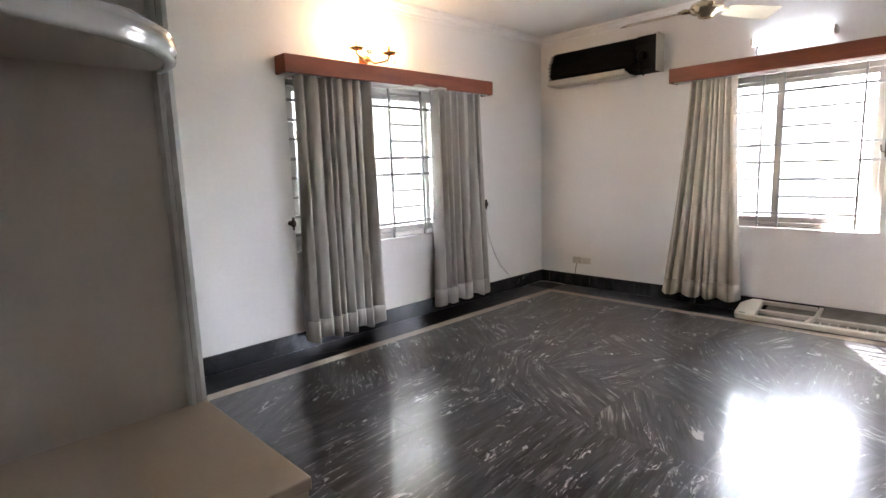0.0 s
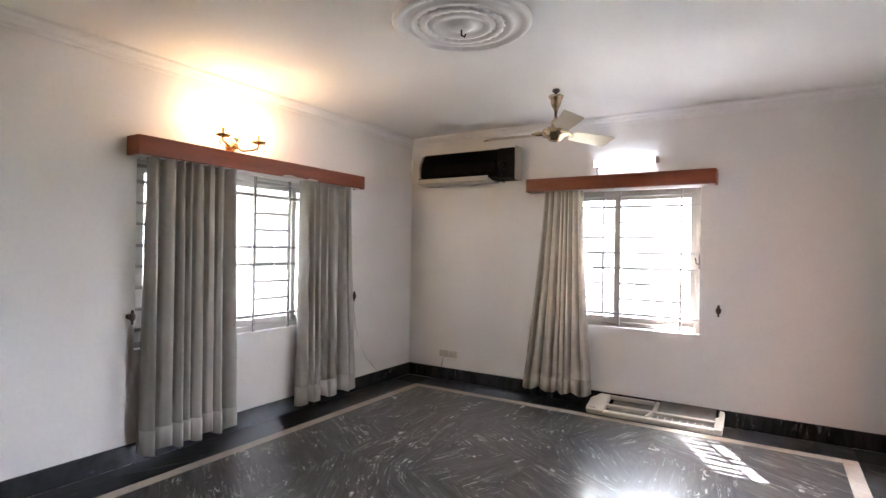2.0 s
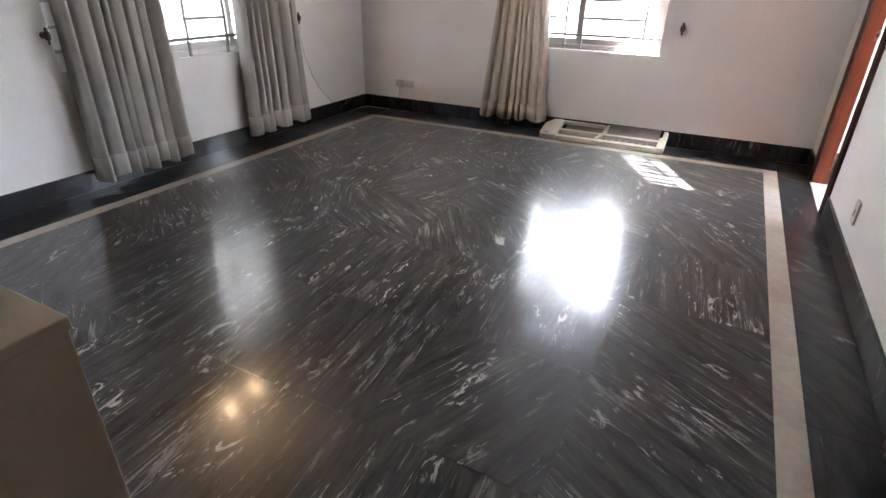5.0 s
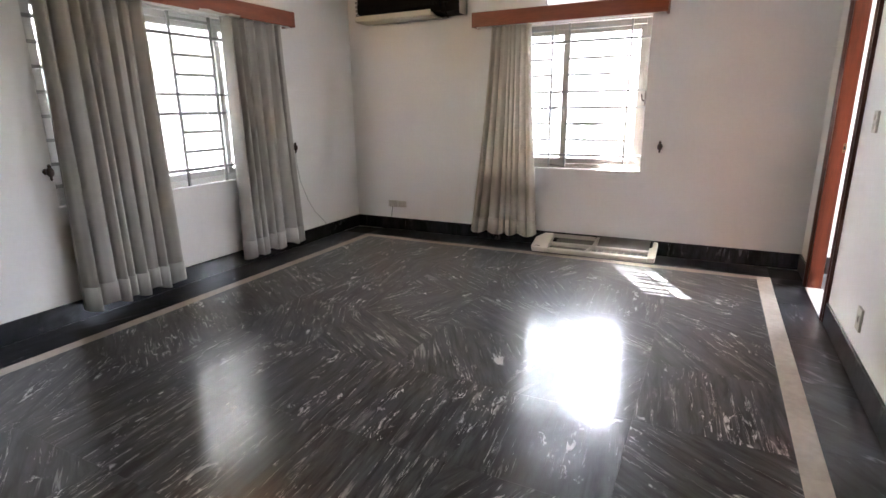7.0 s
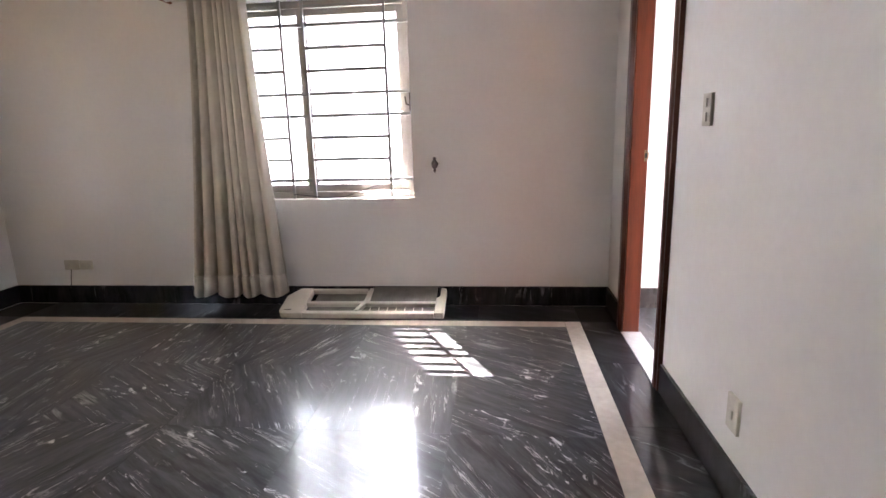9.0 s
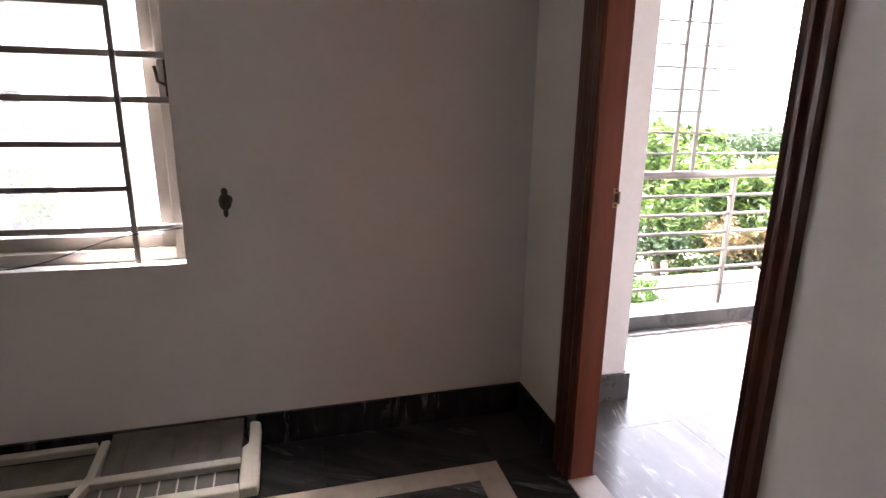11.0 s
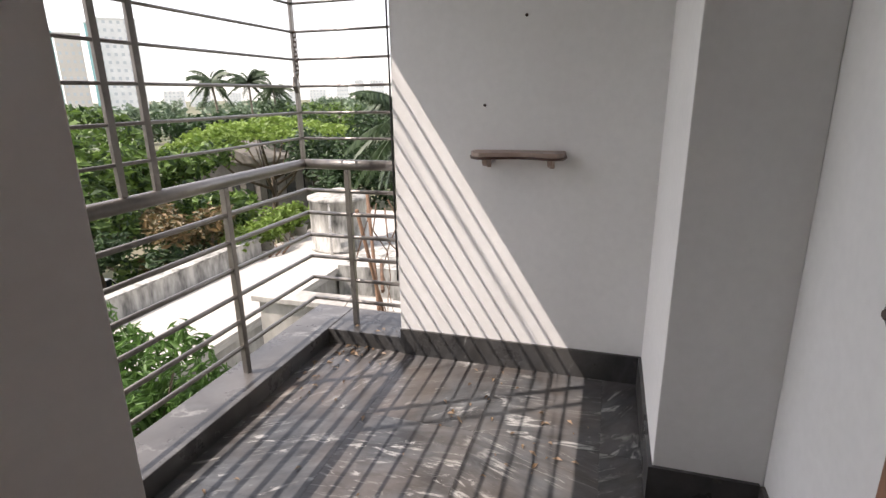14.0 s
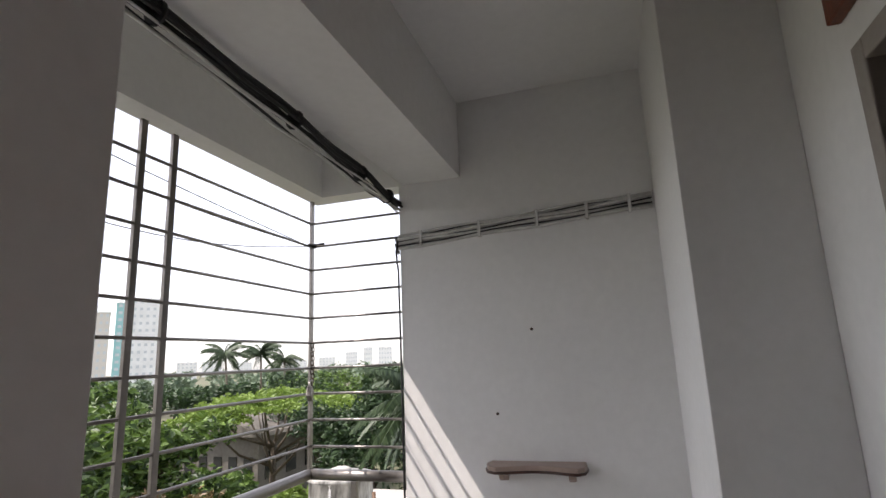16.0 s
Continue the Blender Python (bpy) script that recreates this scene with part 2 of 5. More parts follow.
DARKALU = mat("brown_grey_aluminium", (0.34, 0.305, 0.27), rough=0.5, metal=0.2, var=0.15, bump=0.03)
STEEL = mat("dull_stainless_steel", (0.21, 0.195, 0.18), rough=0.38, metal=0.8, var=0.2, scale=9, fine=70, bump=0.05)
BRASS = mat("polished_brass", (0.62, 0.42, 0.16), rough=0.2, metal=1.0, var=0.15, scale=12, bump=0.03)
FANGOLD = mat("champagne_gold_enamel", (0.52, 0.46, 0.36), rough=0.3, metal=0.35, var=0.1, bump=0.02)
OLDBRASS = mat("tarnished_brass", (0.30, 0.22, 0.13), rough=0.35, metal=0.9, var=0.3, scale=30, bump=0.05)
FANBRASS = mat("pale_fan_brass", (0.56, 0.46, 0.31), rough=0.26, metal=0.85, var=0.12, scale=12, bump=0.03)
BRONZE = mat("dark_bronze", (0.075, 0.055, 0.045), rough=0.35, metal=0.8, var=0.2, scale=20, bump=0.05)
BLACK = mat("black_coil_fins", (0.004, 0.004, 0.0045), rough=0.6, var=0.3, scale=8, fine=80, bump=0.2, spec=0.12)
PLASTIC = mat("off_white_plastic", (0.54, 0.51, 0.44), rough=0.4, var=0.1, scale=5, bump=0.03)
OLDPLASTIC = mat("yellowed_plastic", (0.58, 0.55, 0.47), rough=0.5, var=0.2, scale=5, fine=30, bump=0.06)
FILTER = mat("dusty_grey_mesh", (0.15, 0.14, 0.125), rough=0.9, var=0.35, scale=12, fine=300, bump=0.4)
LAMINATE = mat("cream_grey_laminate", (0.59, 0.55, 0.50), rough=0.5, var=0.07, scale=2, fine=120, bump=0.06)
LAMTOP = mat("beige_laminate_top", (0.44, 0.365, 0.28), rough=0.5, var=0.08, scale=2, fine=120, bump=0.05)
TRIMGREY = mat("glossy_grey_edging", (0.50, 0.50, 0.48), rough=0.16, var=0.08, bump=0.02, coat=0.3)
RUBBER = mat("black_cable_sheath", (0.02, 0.02, 0.021), rough=0.6, var=0.3, scale=15, bump=0.2)
GREYCABLE = mat("pale_grey_conduit", (0.58, 0.57, 0.55), rough=0.6, var=0.25, scale=12, bump=0.1)
BULB = glow("warm_lit_bulb", (1.0, 0.66, 0.34), 9.0)
TUBE = glow("white_lit_tube", (0.95, 0.98, 1.0), 0.13)
DEADBULB = glass("clear_bulb_glass")
CRYSTAL = glass("crystal", (0.98, 0.97, 0.96), 0.02)
PANE = glass("window_glass", (0.97, 0.99, 0.98))
# white translucent share in the glass stands in for veiling glare
pn_, pl_ = PANE.node_tree.nodes, PANE.node_tree.links
pd_, pm_ = pn_.new("ShaderNodeBsdfTranslucent"), pn_.new("ShaderNodeMixShader")
pd_.inputs["Color"].default_value = (0.9, 0.9, 0.88, 1)
pm_.inputs["Fac"].default_value = 0.08
pl_.new(pn_["Principled BSDF"].outputs["BSDF"], pm_.inputs[1])
pl_.new(pd_.outputs["BSDF"], pm_.inputs[2])
pl_.new(pm_.outputs["Shader"], pn_["Material Output"].inputs["Surface"])
DARKPANE = mat("dark_tinted_glass", (0.02, 0.022, 0.025), rough=0.08, var=0.1, bump=0.0)
CONCRETE = mat("weathered_concrete", (0.46, 0.44, 0.40), rough=0.9, var=0.4, scale=0.9, fine=14, bump=0.4)
STAINED = mat("stained_lime_wash", (0.36, 0.345, 0.315), rough=0.9, var=0.55, scale=1.2, fine=7, bump=0.3, stretch=(1, 1, 0.35))
MOULDY = mat("mould_streaked_lime_wash", (0.38, 0.37, 0.34), rough=0.95, var=0.8, scale=3.2, fine=11, bump=0.3, tint=(0.03, 0.03, 0.026), stretch=(1, 1, 0.3))
ROOFSLAB = mat("pale_roof_screed", (0.44, 0.415, 0.38), rough=0.9, var=0.22, scale=0.6, fine=9, bump=0.3)
GROUND = mat("bare_earth_and_grass", (0.07, 0.09, 0.04), rough=1.0, var=0.5, scale=0.12, fine=2.5, bump=0.5, tint=(0.16, 0.13, 0.09))
BARK = mat("grey_brown_bark", (0.11, 0.085, 0.06), rough=0.95, var=0.4, scale=3, fine=18, bump=0.6, stretch=(3, 3, 0.6))
PALMBARK = mat("palm_bark", (0.20, 0.17, 0.13), rough=0.95, var=0.35, scale=2, fine=10, bump=0.5)
FACADE = mat("white_facade", (0.84, 0.84, 0.82), rough=0.85, var=0.12, scale=0.4, fine=6, bump=0.2)
FACADE2 = mat("cream_facade", (0.68, 0.64, 0.58), rough=0.85, var=0.12, scale=0.1, fine=3, bump=0.2)
# grey picked to dim the window's reflection on the floor
FACADE3 = mat("dimmed_unseen_facade", (0.36, 0.34, 0.31), rough=0.9, var=0.2, scale=0.4, fine=5, bump=0.2)
TEALGLASS = mat("teal_curtain_glass", (0.32, 0.58, 0.58), rough=0.5, var=0.15, scale=0.3, bump=0.0)
# pane colour lifted towards the facade to stand in for distance haze
HAZEPANE = mat("haze_pale_office_glass", (0.60, 0.63, 0.64), rough=0.5, var=0.1, bump=0.0)
DRYLEAF = leaf_mat("dry_leaf", (0.14, 0.085, 0.045), (0.30, 0.21, 0.13), 0.1)
BAMBOO = mat("weathered_bamboo", (0.15, 0.085, 0.05), rough=0.8, var=0.35, scale=5, fine=30, bump=0.3)
CARPAINT = mat("white_car_paint", (0.62, 0.63, 0.64), rough=0.25, var=0.04, bump=0.0, coat=0.6)
TYRE = mat("tyre_rubber", (0.02, 0.02, 0.02), rough=0.85, var=0.2, bump=0.2)
STONE_BROWN = mat("brown_painted_shelf_board", (0.33, 0.25, 0.21), rough=0.5, var=0.15, scale=6, bump=0.1)

# ---------------------------------------------------------------- building helpers
POSES = {}


class Shape:
    """Collects vertices and faces of one mesh."""

    def __init__(self):
        self.v, self.f, self.s = [], [], []

    def add(self, verts, faces, smooth=False):
        k = len(self.v)
        self.v += [tuple(p) for p in verts]
        self.f += [tuple(i + k for i in fc) for fc in faces]
        self.s += [smooth] * len(faces)
        return self

    def box(self, x0, y0, z0, x1, y1, z1):
        v = [(x, y, z) for z in (z0, z1) for y in (y0, y1) for x in (x0, x1)]
        return self.add(v, [(0, 2, 3, 1), (4, 5, 7, 6), (0, 1, 5, 4), (2, 6, 7, 3), (0, 4, 6, 2), (1, 3, 7, 5)])

    def tube(self, points, radius, seg=8, caps=True):
        """A round bar along points; radius a number or one for each point."""
        pts = [Vector(p) for p in points]
        rad = radius if isinstance(radius, (list, tuple)) else [radius] * len(pts)
        verts, faces = [], []
        for i, p in enumerate(pts):
            d = (pts[min(i + 1, len(pts) - 1)] - pts[max(i - 1, 0)]).normalized()
            a = d.cross(Vector((0, 0, 1)) if abs(d.z) < 0.9 else Vector((1, 0, 0))).normalized()
            b = d.cross(a)
            verts += [p + rad[i] * (math.cos(2 * math.pi * k / seg) * a + math.sin(2 * math.pi * k / seg) * b) for k in range(seg)]
        for i in range(len(pts) - 1):
            for k in range(seg):
                a, b = i * seg + k, i * seg + (k + 1) % seg
                faces.append((a, b, b + seg, a + seg))
        self.add(verts, faces, True)
        if caps:
            n = len(self.v) - len(verts)
            self.f += [tuple(n + k for k in range(seg)), tuple(n + len(verts) - 1 - k for k in range(seg))]
            self.s += [False, False]
        return self

    def lathe(self, profile, centre, seg=20, axis="z", wave=None):
        """Profile of (radius, height) turned round an axis through centre. wave: (count, depth) for fluting."""
        c, verts, faces = Vector(centre), [], []
        for r, h in profile:
            for k in range(seg):
                a = 2 * math.pi * k / seg
                rr = r * (1 + wave[1] * math.cos(wave[0] * a)) if wave else r
                p = (rr * math.cos(a), rr * math.sin(a), h)
                if axis == "x":
                    p = (p[2], p[0], p[1])
                elif axis == "y":
                    p = (p[0], p[2], p[1])
                verts.append(c + Vector(p))
        for i in range(len(profile) - 1):
            for k in range(seg):
                a, b = i * seg + k, i * seg + (k + 1) % seg
                faces.append((a, b, b + seg, a + seg))
        self.add(verts, faces, True)
        n = len(self.v) - len(verts)
        self.f += [tuple(n + k for k in reversed(range(seg))), tuple(n + len(verts) - seg + k for k in range(seg))]
        self.s += [False, False]
        return self

    def ball(self, c, r, seg=10, rings=6):
        rx, ry, rz = r if isinstance(r, (tuple, list)) else (r, r, r)
        prof = [(max(0.02, math.sin(math.pi * i / rings)), -math.cos(math.pi * i / rings)) for i in range(rings + 1)]
        k = len(self.v)
        self.lathe(prof, (0, 0, 0), seg)
        for i in range(k, len(self.v)):
            x, y, z = self.v[i]
            self.v[i] = (c[0] + x * rx, c[1] + y * ry, c[2] + z * rz)
        return self

    def extrude(self, outline, axis, lo, hi):
        """A flat outline (pairs) pushed along an axis from lo to hi."""
        def at(p, q):
            return {"x": (q, p[0], p[1]), "y": (p[0], q, p[1]), "z": (p[0], p[1], q)}[axis]
        k = len(outline)
        v = [at(p, lo) for p in outline] + [at(p, hi) for p in outline]
        f = [tuple(range(k)), tuple(reversed(range(k, 2 * k)))] + [(i, i + k, (i + 1) % k + k, (i + 1) % k) for i in range(k)]
        return self.add(v, f)

    def moved(self, m, since=0):
        for i in range(since, len(self.v)):
            self.v[i] = tuple(m @ Vector(self.v[i]))
        return self

    def mesh(self, name, material):
        me = bpy.data.meshes.new(name)
        me.from_pydata(self.v, [], self.f)
        me.polygons.foreach_set("use_smooth", self.s)
        me.materials.append(material)
        bm = bmesh.new()
        bm.from_mesh(me)
        if len(bm.faces) < 20000:
            bmesh.ops.recalc_face_normals(bm, faces=bm.faces)
        bm.to_mesh(me)
        bm.free()
        me.update()
        return me


def thing(name, x, y, z, label, category, group="", turn=0.0):
    e = new(name)
    e.empty_display_size = 0.1
    POSES[e.name] = pose(x, y, z, 0, 0, turn)
    e.matrix_world = POSES[e.name]
    return tagged(e, label, category, group)


def part(name, shape, material, parent=None, label="", bevel=0.0):
    """One mesh in world places, under its thing or part."""
    ob = new(name, shape.mesh(name, material))
    if parent is not None:
        ob.parent = parent
        ob.matrix_parent_inverse = POSES.get(parent.name, Matrix()).inverted()
    if bevel:
        b = ob.modifiers.new("edge", "BEVEL")
        b.width, b.segments, b.limit_method = bevel, 2, "ANGLE"
    if label:
        tagged(ob, label)
    return ob


def solo(name, shape, material, label, category, bevel=0.0, group="", kind=""):
    return tagged(part(name, shape, material, None, "", bevel), label, category, group, kind)


def wall(name, axis, face, back, lo, hi, z0, z1, holes, material, label):
    """A wall with thickness between face and back across `axis`, with openings (u0, u1, z0, z1) through it."""
    us = sorted({lo, hi, *(h[0] for h in holes), *(h[1] for h in holes)})
    zs = sorted({z0, z1, *(h[2] for h in holes), *(h[3] for h in holes)})

    def solid(i, j):
        if not (0 <= i < len(us) - 1 and 0 <= j < len(zs) - 1):
            return False
        u, z = (us[i] + us[i + 1]) / 2, (zs[j] + zs[j + 1]) / 2
        return not any(h[0] < u < h[1] and h[2] < z < h[3] for h in holes)

    def at(d, u, z):
        return (d, u, z) if axis == "x" else (u, d, z)

    s = Shape()
    for i in range(len(us) - 1):
        for j in range(len(zs) - 1):
            if not solid(i, j):
                continue
            a, b, c, d = us[i], us[i + 1], zs[j], zs[j + 1]
            for q in (face, back):
                s.add([at(q, a, c), at(q, b, c), at(q, b, d), at(q, a, d)], [(0, 1, 2, 3)])
            for ni, nj, p, q in ((i - 1, j, (a, c), (a, d)), (i + 1, j, (b, c), (b, d)), (i, j - 1, (a, c), (b, c)), (i, j + 1, (a, d), (b, d))):
                if not solid(ni, nj):
                    s.add([at(face, *p), at(face, *q), at(back, *q), at(back, *p)], [(0, 1, 2, 3)])
    ob = new(name, s.mesh(name, material))
    bm = bmesh.new()
    bm.from_mesh(ob.data)
    bmesh.ops.remove_doubles(bm, verts=bm.verts, dist=1e-5)
    bmesh.ops.recalc_face_normals(bm, faces=bm.faces)
    bm.to_mesh(ob.data)
    bm.free()
    return tagged(ob, label, "wall", "", "structure")


# ---------------------------------------------------------------- the room
W, CZ, BACK = 4.5, 2.82, -7.2
GZ = -7.5
WIN_A, WIN_B = (-3.26, -1.08, 0.775, 2.10), (1.72, 3.165, 0.775, 2.10)
DOOR = (-1.25, -0.435, -0.1, 2.13)
D2 = (-4.5, -3.53)

wall("wall_west", "x", 0.0, -0.15, BACK, 0.15, -0.1, 3.0, [WIN_A], WALL, "white painted plaster wall with a wide window opening")
wall("wall_north", "y", 0.0, 0.15, 0.0, W + 0.085, -0.1, 3.0, [WIN_B], WALL, "white painted plaster wall with a window opening")
wall("wall_east", "x", W, W + 0.085, BACK, 0.0, -0.1, 3.0, [DOOR, (D2[0] - 0.05, D2[1] + 0.05, 0.0, 2.13)], WALL, "white painted plaster wall with two door openings")
wall("wall_south", "y", BACK, BACK - 0.15, -0.15, W + 0.085, -0.1, 3.0, [], WALL, "plain white painted plaster wall")
tagged(part("ceiling", Shape().box(-0.15, BACK - 0.15, CZ, W + 0.085, 0.15, CZ + 0.15), CEIL), "smooth white painted ceiling", "ceiling", "", "structure")

# unseen concrete slab and projecting wall, added outside the windows to block sun
tagged(part("sunshade", Shape().box(-0.85, -3.9, 2.22, -0.15, 0.9, 2.32), WALL_OUT), "unseen white slab added above a window to block the sun", "sunshade", "", "structure")
wall("sun_block_fin", "x", 1.28, 1.45, 0.15, 2.6, GZ, 9.0, [], WALL_OUT, "unseen white wall added beside a window to limit the sun")

tagged(part("upper_storey", Shape().box(-0.15, BACK - 0.15, 3.0, W + 0.085, 0.148, 9.0), WALL_OUT), "white painted storeys above the room", "wall", "", "structure")

# crown moulding round the ceiling
crown = [(0, 0), (0.075, 0), (0.07, -0.02), (0.045, -0.028), (0.03, -0.05), (0.012, -0.06), (0.01, -0.085), (0, -0.085)]
s = Shape()
s.extrude([(0.0 + a, CZ - 0.002 + b) for a, b in crown], "y", BACK, 0.0)
s.extrude([(W - a, CZ - 0.002 + b) for a, b in crown], "y", BACK, 0.0)
s2 = Shape()
s2.extrude([(0.0 - a, CZ - 0.003 + b) for a, b in crown], "x", 0.0, W)
for shp in (s, s2):
    tagged(part("trim", shp, PLASTER), "white moulded plaster crown along the ceiling", "cornice", "", "structure")

# ceiling rose
rose = [(0.46, 0.004), (0.46, -0.012), (0.44, -0.03), (0.415, -0.03), (0.40, -0.014), (0.36, -0.012), (0.345, -0.028), (0.32, -0.034), (0.30, -0.02), (0.22, -0.016), (0.20, -0.032), (0.17, -0.036), (0.15, -0.02), (0.09, -0.02), (0.07, -0.04), (0.03, -0.045), (0.0, -0.045)]
rs = thing("ceiling_rose", 2.17, -2.58, CZ, "white ribbed plaster ceiling rose with a dark hook", "ceiling rose")
part("disc", Shape().lathe([(max(r * 0.88, 0.004), h) for r, h in rose], (2.17, -2.58, CZ), 48), PLASTER, rs)
part("petal_ring", Shape().lathe([(0.255, -0.012), (0.238, -0.034), (0.207, -0.034), (0.198, -0.012)], (2.17, -2.58, CZ), 72, wave=(24, 0.03)), PLASTER, rs)
part("hook", Shape().tube([(2.17, -2.58, CZ - 0.04), (2.17, -2.58, CZ - 0.075), (2.19, -2.58, CZ - 0.09), (2.20, -2.58, CZ - 0.075)], 0.006), BRONZE, rs)

# skirting
SK = 0.137
tagged(part("baseboard", Shape().box(0.0, BACK, 0.0, 0.014, -0.014, SK), BORDER), "polished black marble skirting", "skirting", "", "structure")
tagged(part("baseboard", Shape().box(0.0, -0.014, 0.0, W, 0.0, SK), BORDER), "polished black marble skirting", "skirting", "", "structure")
for a, b in ((-0.37, -0.014), (-3.425, -1.262), (BACK, -4.61)):
    tagged(part("baseboard", Shape().box(W - 0.014, a, 0.0, W, b, SK), BORDER), "polished black marble skirting", "skirting", "", "structure")


def window(name, axis, face, lo, hi, z0, z1, out, mull, cuts, spans, bars, full, label, metal=ALU):
    """Aluminium sliding window deep in its opening, with a welded steel grille flush with the wall's inner face.
    cuts: the grille's uprights; spans: where the short bars run; full: bars that run right across."""
    w = thing(name, *((face, (lo + hi) / 2, z0) if axis == "x" else ((lo + hi) / 2, face, z0)), label, "window")
    tagged(w, kind="structure")

    def box(d0, u0, za, d1, u1, zb):
        d0, d1 = face + out * d0, face + out * d1
        return Shape().box(min(d0, d1), u0, za, max(d0, d1), u1, zb) if axis == "x" else Shape().box(u0, min(d0, d1), za, u1, max(d0, d1), zb)

    fr = 0.045
    for nm, a, b, c, d in (("frame_side", lo, lo + fr, z0, z1), ("frame_side", hi - fr, hi, z0, z1), ("frame_head", lo + fr, hi - fr, z1 - fr, z1), ("frame_foot", lo + fr, hi - fr, z0, z0 + fr)):
        part(nm, box(0.07, a, c, 0.14, b, d), metal, w, "", 0.003)
    edges = [lo + fr, *mull, hi - fr]
    for i in range(len(edges) - 1):
        a, b, dep = edges[i] - (0.02 if i else 0), edges[i + 1] + (0.02 if i < len(edges) - 2 else 0), 0.08 + 0.025 * (i % 2)
        sash = part("sash", box(dep, a, z0 + fr, dep + 0.022, a + 0.05, z1 - fr), metal, w, "", 0.002)
        part("stile", box(dep, b - 0.05, z0 + fr, dep + 0.022, b, z1 - fr), metal, sash, "", 0.002)
        part("rail", box(dep, a + 0.05, z1 - fr - 0.045, dep + 0.022, b - 0.05, z1 - fr), metal, sash, "", 0.002)
        part("rail", box(dep, a + 0.05, z0 + fr, dep + 0.022, b - 0.05, z0 + fr + 0.05), metal, sash, "", 0.002)
        pn = part("pane", box(dep + 0.008, a + 0.05, z0 + fr + 0.05, dep + 0.012, b - 0.05, z1 - fr - 0.045), PANE, sash)
        pn.visible_shadow = False
    for u in cuts:
        part("grille_upright", box(0.012, u - 0.009, z0 + 0.004, 0.030, u + 0.009, z1 - 0.004), GRILLE, w, "", 0.001)
    for z in bars:
        if any(abs(z - q) < 0.01 for q in full):
            part("grille_bar", box(0.030, lo + 0.002, z - 0.011, 0.060, hi - 0.002, z + 0.011), GRILLE, w, "", 0.001)
        else:
            for a, b in spans:
                part("grille_bar", box(0.014, a, z - 0.010, 0.044, b, z + 0.010), GRILLE, w, "", 0.001)
    return w


BARS = [0.905, 1.05, 1.20, 1.348, 1.495, 1.645, 1.79, 1.94, 2.05]
window("window_1", "x", 0.0, WIN_A[0], WIN_A[1], WIN_A[2], WIN_A[3], -1, (-2.56, -1.78), (-3.05, -2.26, -1.885, -1.25), ((WIN_A[0] + 0.002, -3.05), (-2.26, -1.885), (-1.25, WIN_A[1] - 0.002)), BARS, (0.905, 1.348, 1.495, 1.94), "wide sliding aluminium window behind a white steel grille")
window("window_2", "y", 0.0, WIN_B[0], WIN_B[1], WIN_B[2], WIN_B[3], 1, (2.42,), (2.30, 2.455, 3.005), ((WIN_B[0] + 0.002, 2.30), (2.455, 3.005)), BARS, (0.905, 1.348, 1.495, 1.94), "sliding aluminium window behind a white steel grille, partly covered by a curtain", DARKALU)
latch = thing("window_latch", 3.15, 0.06, 1.42, "dark metal catch on the window's side", "window latch")
part("plate", Shape().box(3.148, 0.045, 1.36, 3.164, 0.075, 1.49), BRONZE, latch, "", 0.002)
part("lever", Shape().tube([(3.148, 0.06, 1.40), (3.125, 0.05, 1.41), (3.12, 0.045, 1.46)], 0.006), BRONZE, latch)
# thin loose wire hanging across the window
wire = [(2.3 + 0.062 * i, 0.008 - 0.006 * math.sin(i), 0.79 + 0.13 * (i / 14) ** 2.2 + 0.02 * math.cos(i * 0.6)) for i in range(15)]
solo("loose_wire", Shape().tube(wire, 0.0028, 6), RUBBER, "thin black wire trailing across a window grille", "wire")


def pelmet(name, axis, face, lo, hi, label):
    p = thing(name, *((0.0, (lo + hi) / 2, 2.105) if axis == "x" else ((lo + hi) / 2, 0.0, 2.105)), label, "pelmet", "wooden curtain pelmets")
    sg = 1 if axis == "x" else -1

    def bx(d0, u0, za, d1, u1, zb):
        d0, d1 = sg * d0, sg * d1
        return Shape().box(min(d0, d1), u0, za, max(d0, d1), u1, zb) if axis == "x" else Shape().box(u0, min(d0, d1), za, u1, max(d0, d1), zb)

    part("front_board", bx(face - 0.02, lo, 2.105, face, hi, 2.235), PELMET, p, "", 0.003)
    part("top_board", bx(0.001, lo + 0.02, 2.213, face - 0.02, hi - 0.02, 2.231), PELMET, p, "", 0.002)
    for u in (lo, hi - 0.02):
        part("end_board", bx(0.001, u, 2.105, face - 0.02, u + 0.02, 2.235), PELMET, p, "", 0.002)
    part("track", bx(0.085, lo + 0.03, 2.10, 0.11, hi - 0.03, 2.122), WHITE_METAL, p, "white painted curtain track")
    return p


pel = pelmet("curtain_pelmet", "x", 0.15, -3.33, -1.045, "red-brown varnished wooden pelmet above a window, chipped below")
part("chipped_edge", Shape().extrude([(-2.12, 2.102), (-1.72, 2.102), (-1.70, 2.118), (-1.80, 2.124), (-1.84, 2.112), (-1.95, 2.116), (-2.02, 2.126), (-2.10, 2.119)], "x", 0.13, 0.1525), PLASTIC, pel, "pale chipped edge")
pelmet("curtain_pelmet", "y", 0.16, 1.55, 3.30, "red-brown varnished wooden pelmet above a window")


